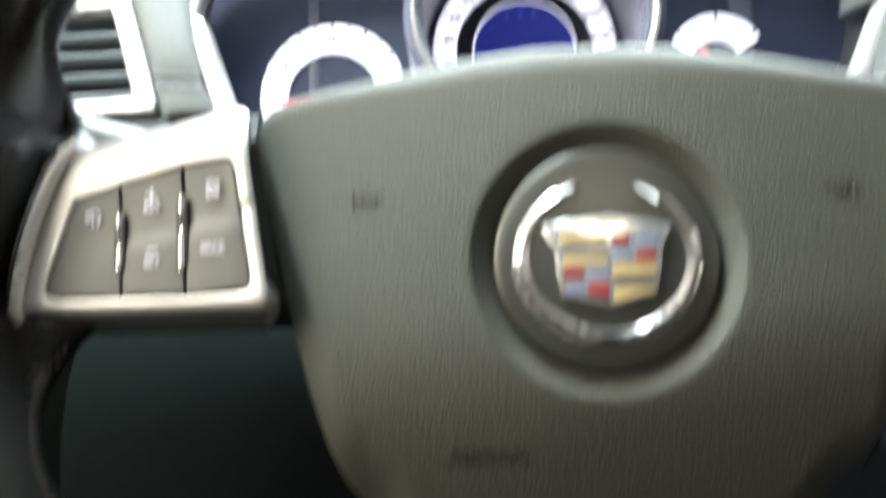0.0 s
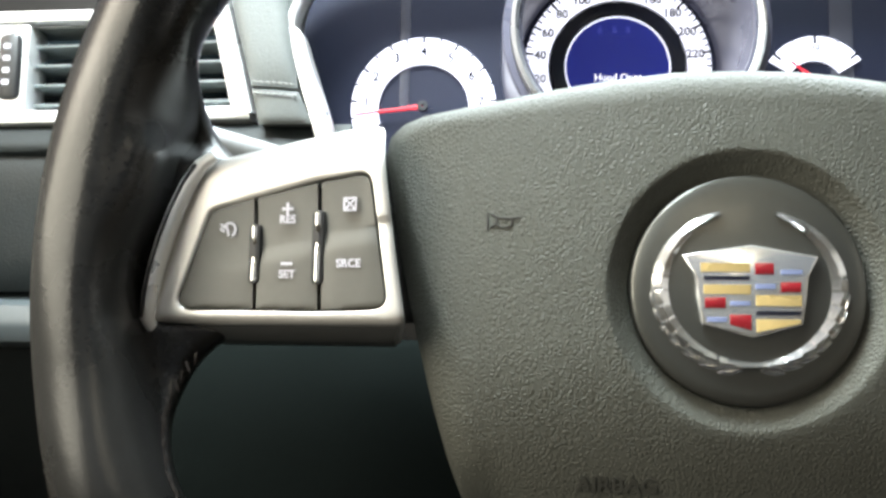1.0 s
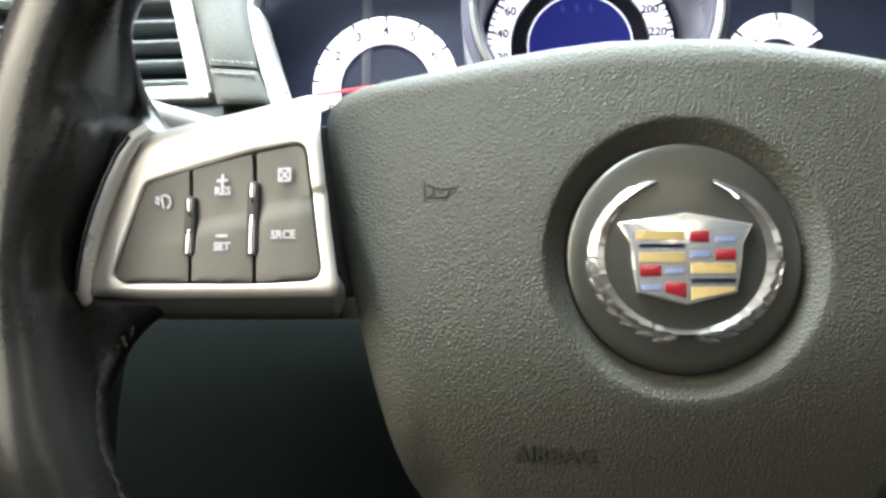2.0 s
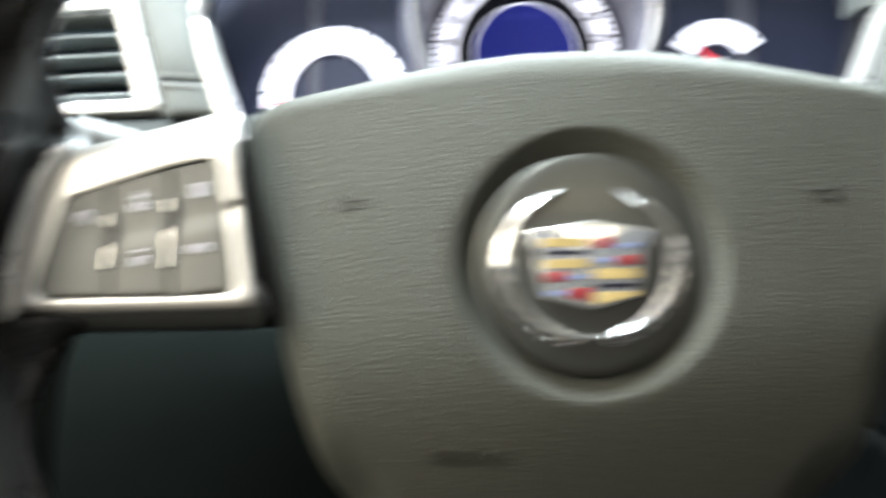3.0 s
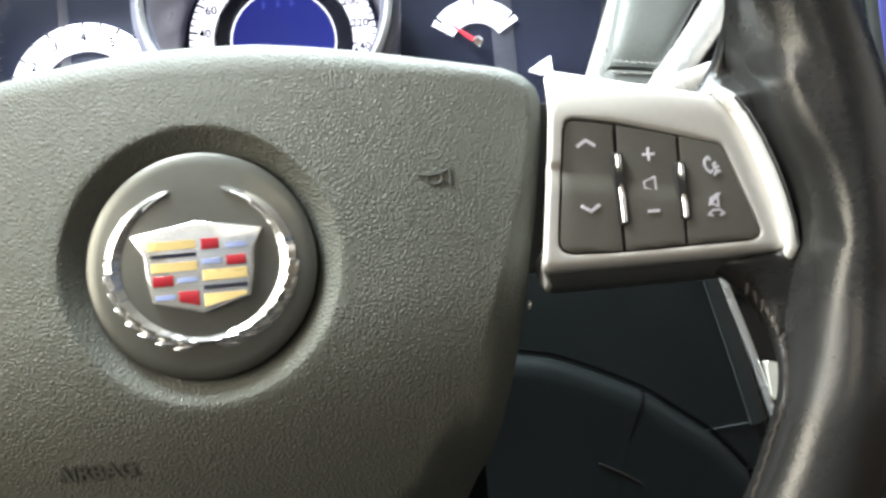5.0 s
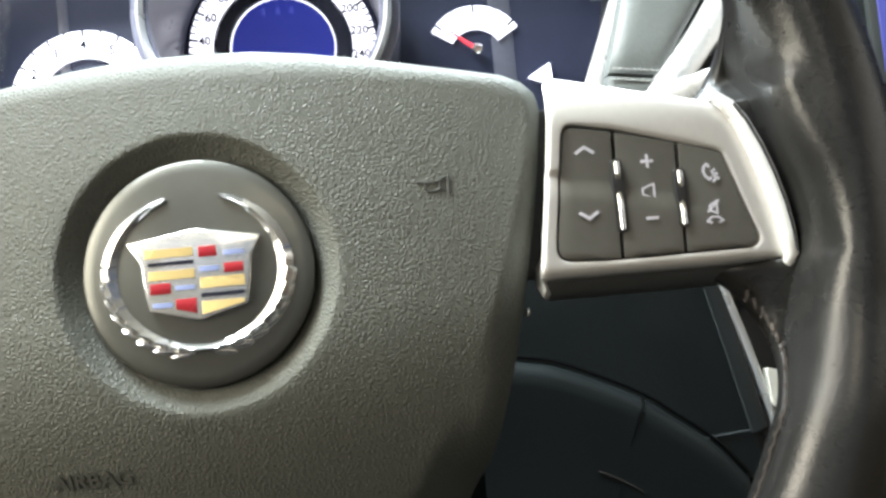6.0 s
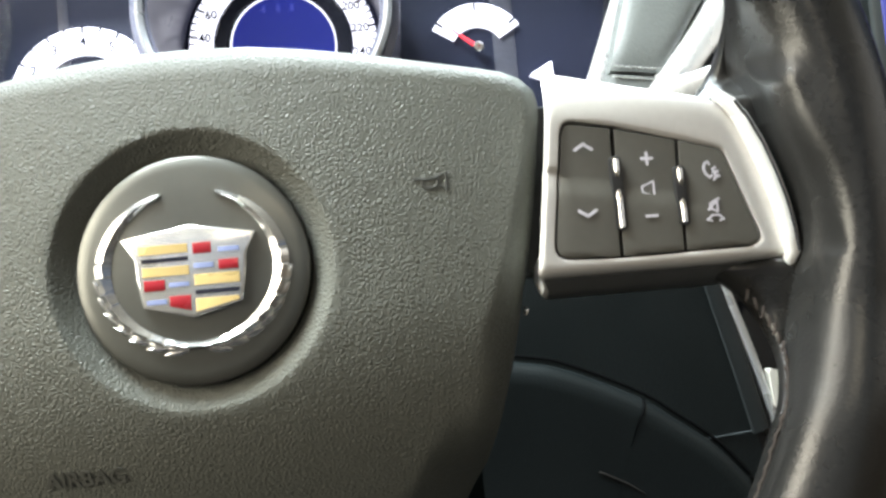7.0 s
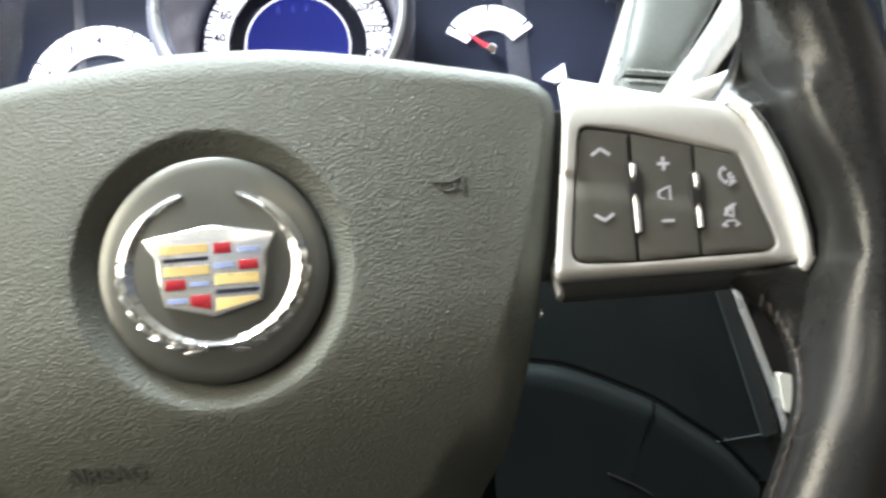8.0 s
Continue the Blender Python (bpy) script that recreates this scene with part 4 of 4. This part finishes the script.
edge = curve_through([(231, -5, -205), (236.8, -23.5, -211), (248, -49, -220), (259, -75.5, -229.5), (268, -100, -238), (273, -118, -246)])
part("console_trim", trim_sweep([p + Vector((-2.2, 0, 0.5)) for p in edge], [5.8 - 2.6 * i / len(edge) for i in range(len(edge))], 16, 2.4), DASH_SILVER, dash, "bright satin console edge")
inner_edge = curve_through([(221.5, -5, -205), (227.5, -23, -211), (240, -57, -223), (251.5, -90, -234.5), (257, -106, -240)])
part("console_trim", trim_sweep([p + Vector((0.6, 0, 0)) for p in inner_edge], 10.5, 14, 1.5), surface("slate_console_edge", (0.024, 0.029, 0.031), 0.38, vary=0.12), dash, "slate grey console edge")
# Paler tube painted in as the highlight along the slate edge
part("console_trim_highlight", tube([p + Vector((-4.9, 0, 0.5)) for p in inner_edge], 0.5, 8), VENT_SLATE, dash, "thin paler line painted as the console edge highlight")
part("panel_foot_seam", tube([(212, -108.5, -242), (234, -106.5, -240.6), (255, -105, -240)], 0.35, 8), VENT_SLATE, dash, "thin grey seam edge")
part("panel_crease", tube(curve_through([(160, -119.5, -240), (172, -126, -242.5), (182, -132.5, -245), (192, -141, -250)]), 0.55, 8), surface("dull_brown_edge", (0.014, 0.012, 0.011), 0.7), dash, "dull brown edge low on the knee panel")
part("console_side", box(262, -200, -330, 420, 40, -262, 4), BLACK, dash, "dark console side")
bracket = bmesh.new()
tab = rounded([(258.6, -68.5, 2), (283, -75.5, 2), (283.6, -82.4, 1), (271.6, -81.4, 1), (272, -92, 1), (282.3, -93.5, 1), (282, -100, 2), (263.9, -92, 4)], 2)
loft(bracket, [[(p.x, p.y, -236 + 0.354 * (p.y + 80)) for p in tab], [(p.x, p.y, -229 + 0.354 * (p.y + 80)) for p in tab]], True, True, True)
part("bright_tab", bracket, surface("cream_plastic", (0.75, 0.74, 0.68), 0.45, vary=0.05), dash, "pale plastic tab at the console edge", False)

# ---- left air vent ----
vent = thing("air_vent", "silver-framed air vent with dark slats and a thumbwheel", "air vent", WHEEL)


def strip(points, across, material, label, deep=12, bevel=2.5, name="vent_frame"):
    return part(name, trim_sweep(points, across, deep, bevel), material, vent, label)


strip([(-227, 172, -203), (-221.5, 152, -203), (-211.5, 112, -203), (-209.8, 105.0, -203)], 12, DASH_SILVER, "bright silver frame side")
strip([(-206, 106.4, -203.6), (-260, 105.5, -203.6), (-370, 103.5, -203.6)], 8, DASH_SILVER, "bright silver frame foot")
strip([(-226, 166, -203.6), (-280, 164, -203.6), (-370, 163, -203.6)], 7, DASH_SILVER, "bright silver frame top")
part("vent_well", box(-372, 100, -246, -210, 172, -240, 1), surface("dull_teal_well", (0.004, 0.007, 0.009), 0.9, spec=0.05), vent, "black well behind the slats")
for k in range(5):
    y = 114 + 11.6 * k
    part("slat", trim_sweep([(-342, y - 1.0, -212), (-216, y + 1.5, -212)], 1.7, 20, 0.7), surface("pale_slat_plastic", (0.13, 0.15, 0.155), 0.4, vary=0.1), vent, "slate grey slat")
part("thumbwheel_panel", box(-372, 106, -226, -336, 160, -205, 4), DASH_SILVER, vent, "silver panel beside the thumbwheel")
part("thumbwheel", box(-353, 114, -208, -340, 153, -201, 4), BLACK, vent, "black thumbwheel")
for k in range(4):
    part("thumbwheel_mark", box(-348.5, 122 + 7 * k, -201.4, -344.5, 125 + 7 * k, -200.6, 0.3), PRINT, vent, "white mark")

# ---- cabin shell ----


def wall(name, x0, y0, z0, x1, y1, z1, material, label):
    ob = part(name, box(x0 * 1000, y0 * 1000, z0 * 1000, x1 * 1000, y1 * 1000, z1 * 1000, 8), material, None, label)
    return tagged(ob, label, "car interior", kind="structure")


wall("floor", -0.5, -1.8, 0.05, 1.1, 0.9, 0.10, CARPET, "dark carpeted cabin floor")
wall("ceiling", -0.5, -0.54, 1.28, 1.1, -0.46, 1.33, LINING, "beige cabin head lining")
wall("ceiling_rear", -0.5, -1.8, 1.28, 1.1, -1.42, 1.33, LINING, "rear edge of the head lining")
wall("ceiling_front", -0.5, 0.22, 1.28, 1.1, 0.26, 1.33, LINING, "front edge of the head lining")
wall("ceiling_driver_side", -0.5, -0.46, 1.28, -0.46, 0.22, 1.33, LINING, "head lining beside the glass roof")
wall("ceiling_passenger_side", 0.07, -0.46, 1.28, 1.1, 0.22, 1.33, LINING, "head lining beside the glass roof")
wall("wall_driver_door", -0.56, -1.8, 0.10, -0.50, 0.9, 0.76, TAN, "driver's door below the window")
wall("wall_passenger_door", 1.10, -1.8, 0.10, 1.16, 0.9, 0.88, TAN, "passenger's door below the window")
wall("wall_driver_rail", -0.56, -1.8, 1.22, -0.50, 0.12, 1.28, LINING, "rail above the driver's window")
wall("wall_passenger_rail", 1.10, -1.8, 1.22, 1.16, 0.12, 1.28, LINING, "rail above the passenger's window")
# Two unseen sides added over the rear side windows to keep sky light out
wall("wall_driver_light_block", -0.56, -1.8, 0.76, -0.50, -0.64, 1.22, TAN, "added light-blocking side behind the driver's window")
wall("wall_passenger_light_block", 1.10, -1.8, 0.88, 1.16, -0.72, 1.22, TAN, "added light-blocking side behind the passenger's window")
wall("wall_back", -0.5, -1.86, 0.10, 1.1, -1.80, 0.92, TAN, "tan cabin back below the rear window")
wall("wall_front", -0.5, 0.84, 0.10, 1.1, 0.90, 0.86, BLACK, "dark bulkhead")
wall("dash_top", -0.49, 0.33, 0.84, 1.09, 0.84, 0.88, DASH_SKIN, "dark dashboard top")
wall("dash_core", -0.49, 0.34, 0.30, 1.09, 0.50, 0.84, BLACK, "dark dashboard core")

ground = part("ground", box(-200000, -200000, -400, 200000, 200000, -350, 0), ASPHALT, None, "grey asphalt ground", False)
tagged(ground, "grey asphalt ground round the car", "ground", kind="structure")
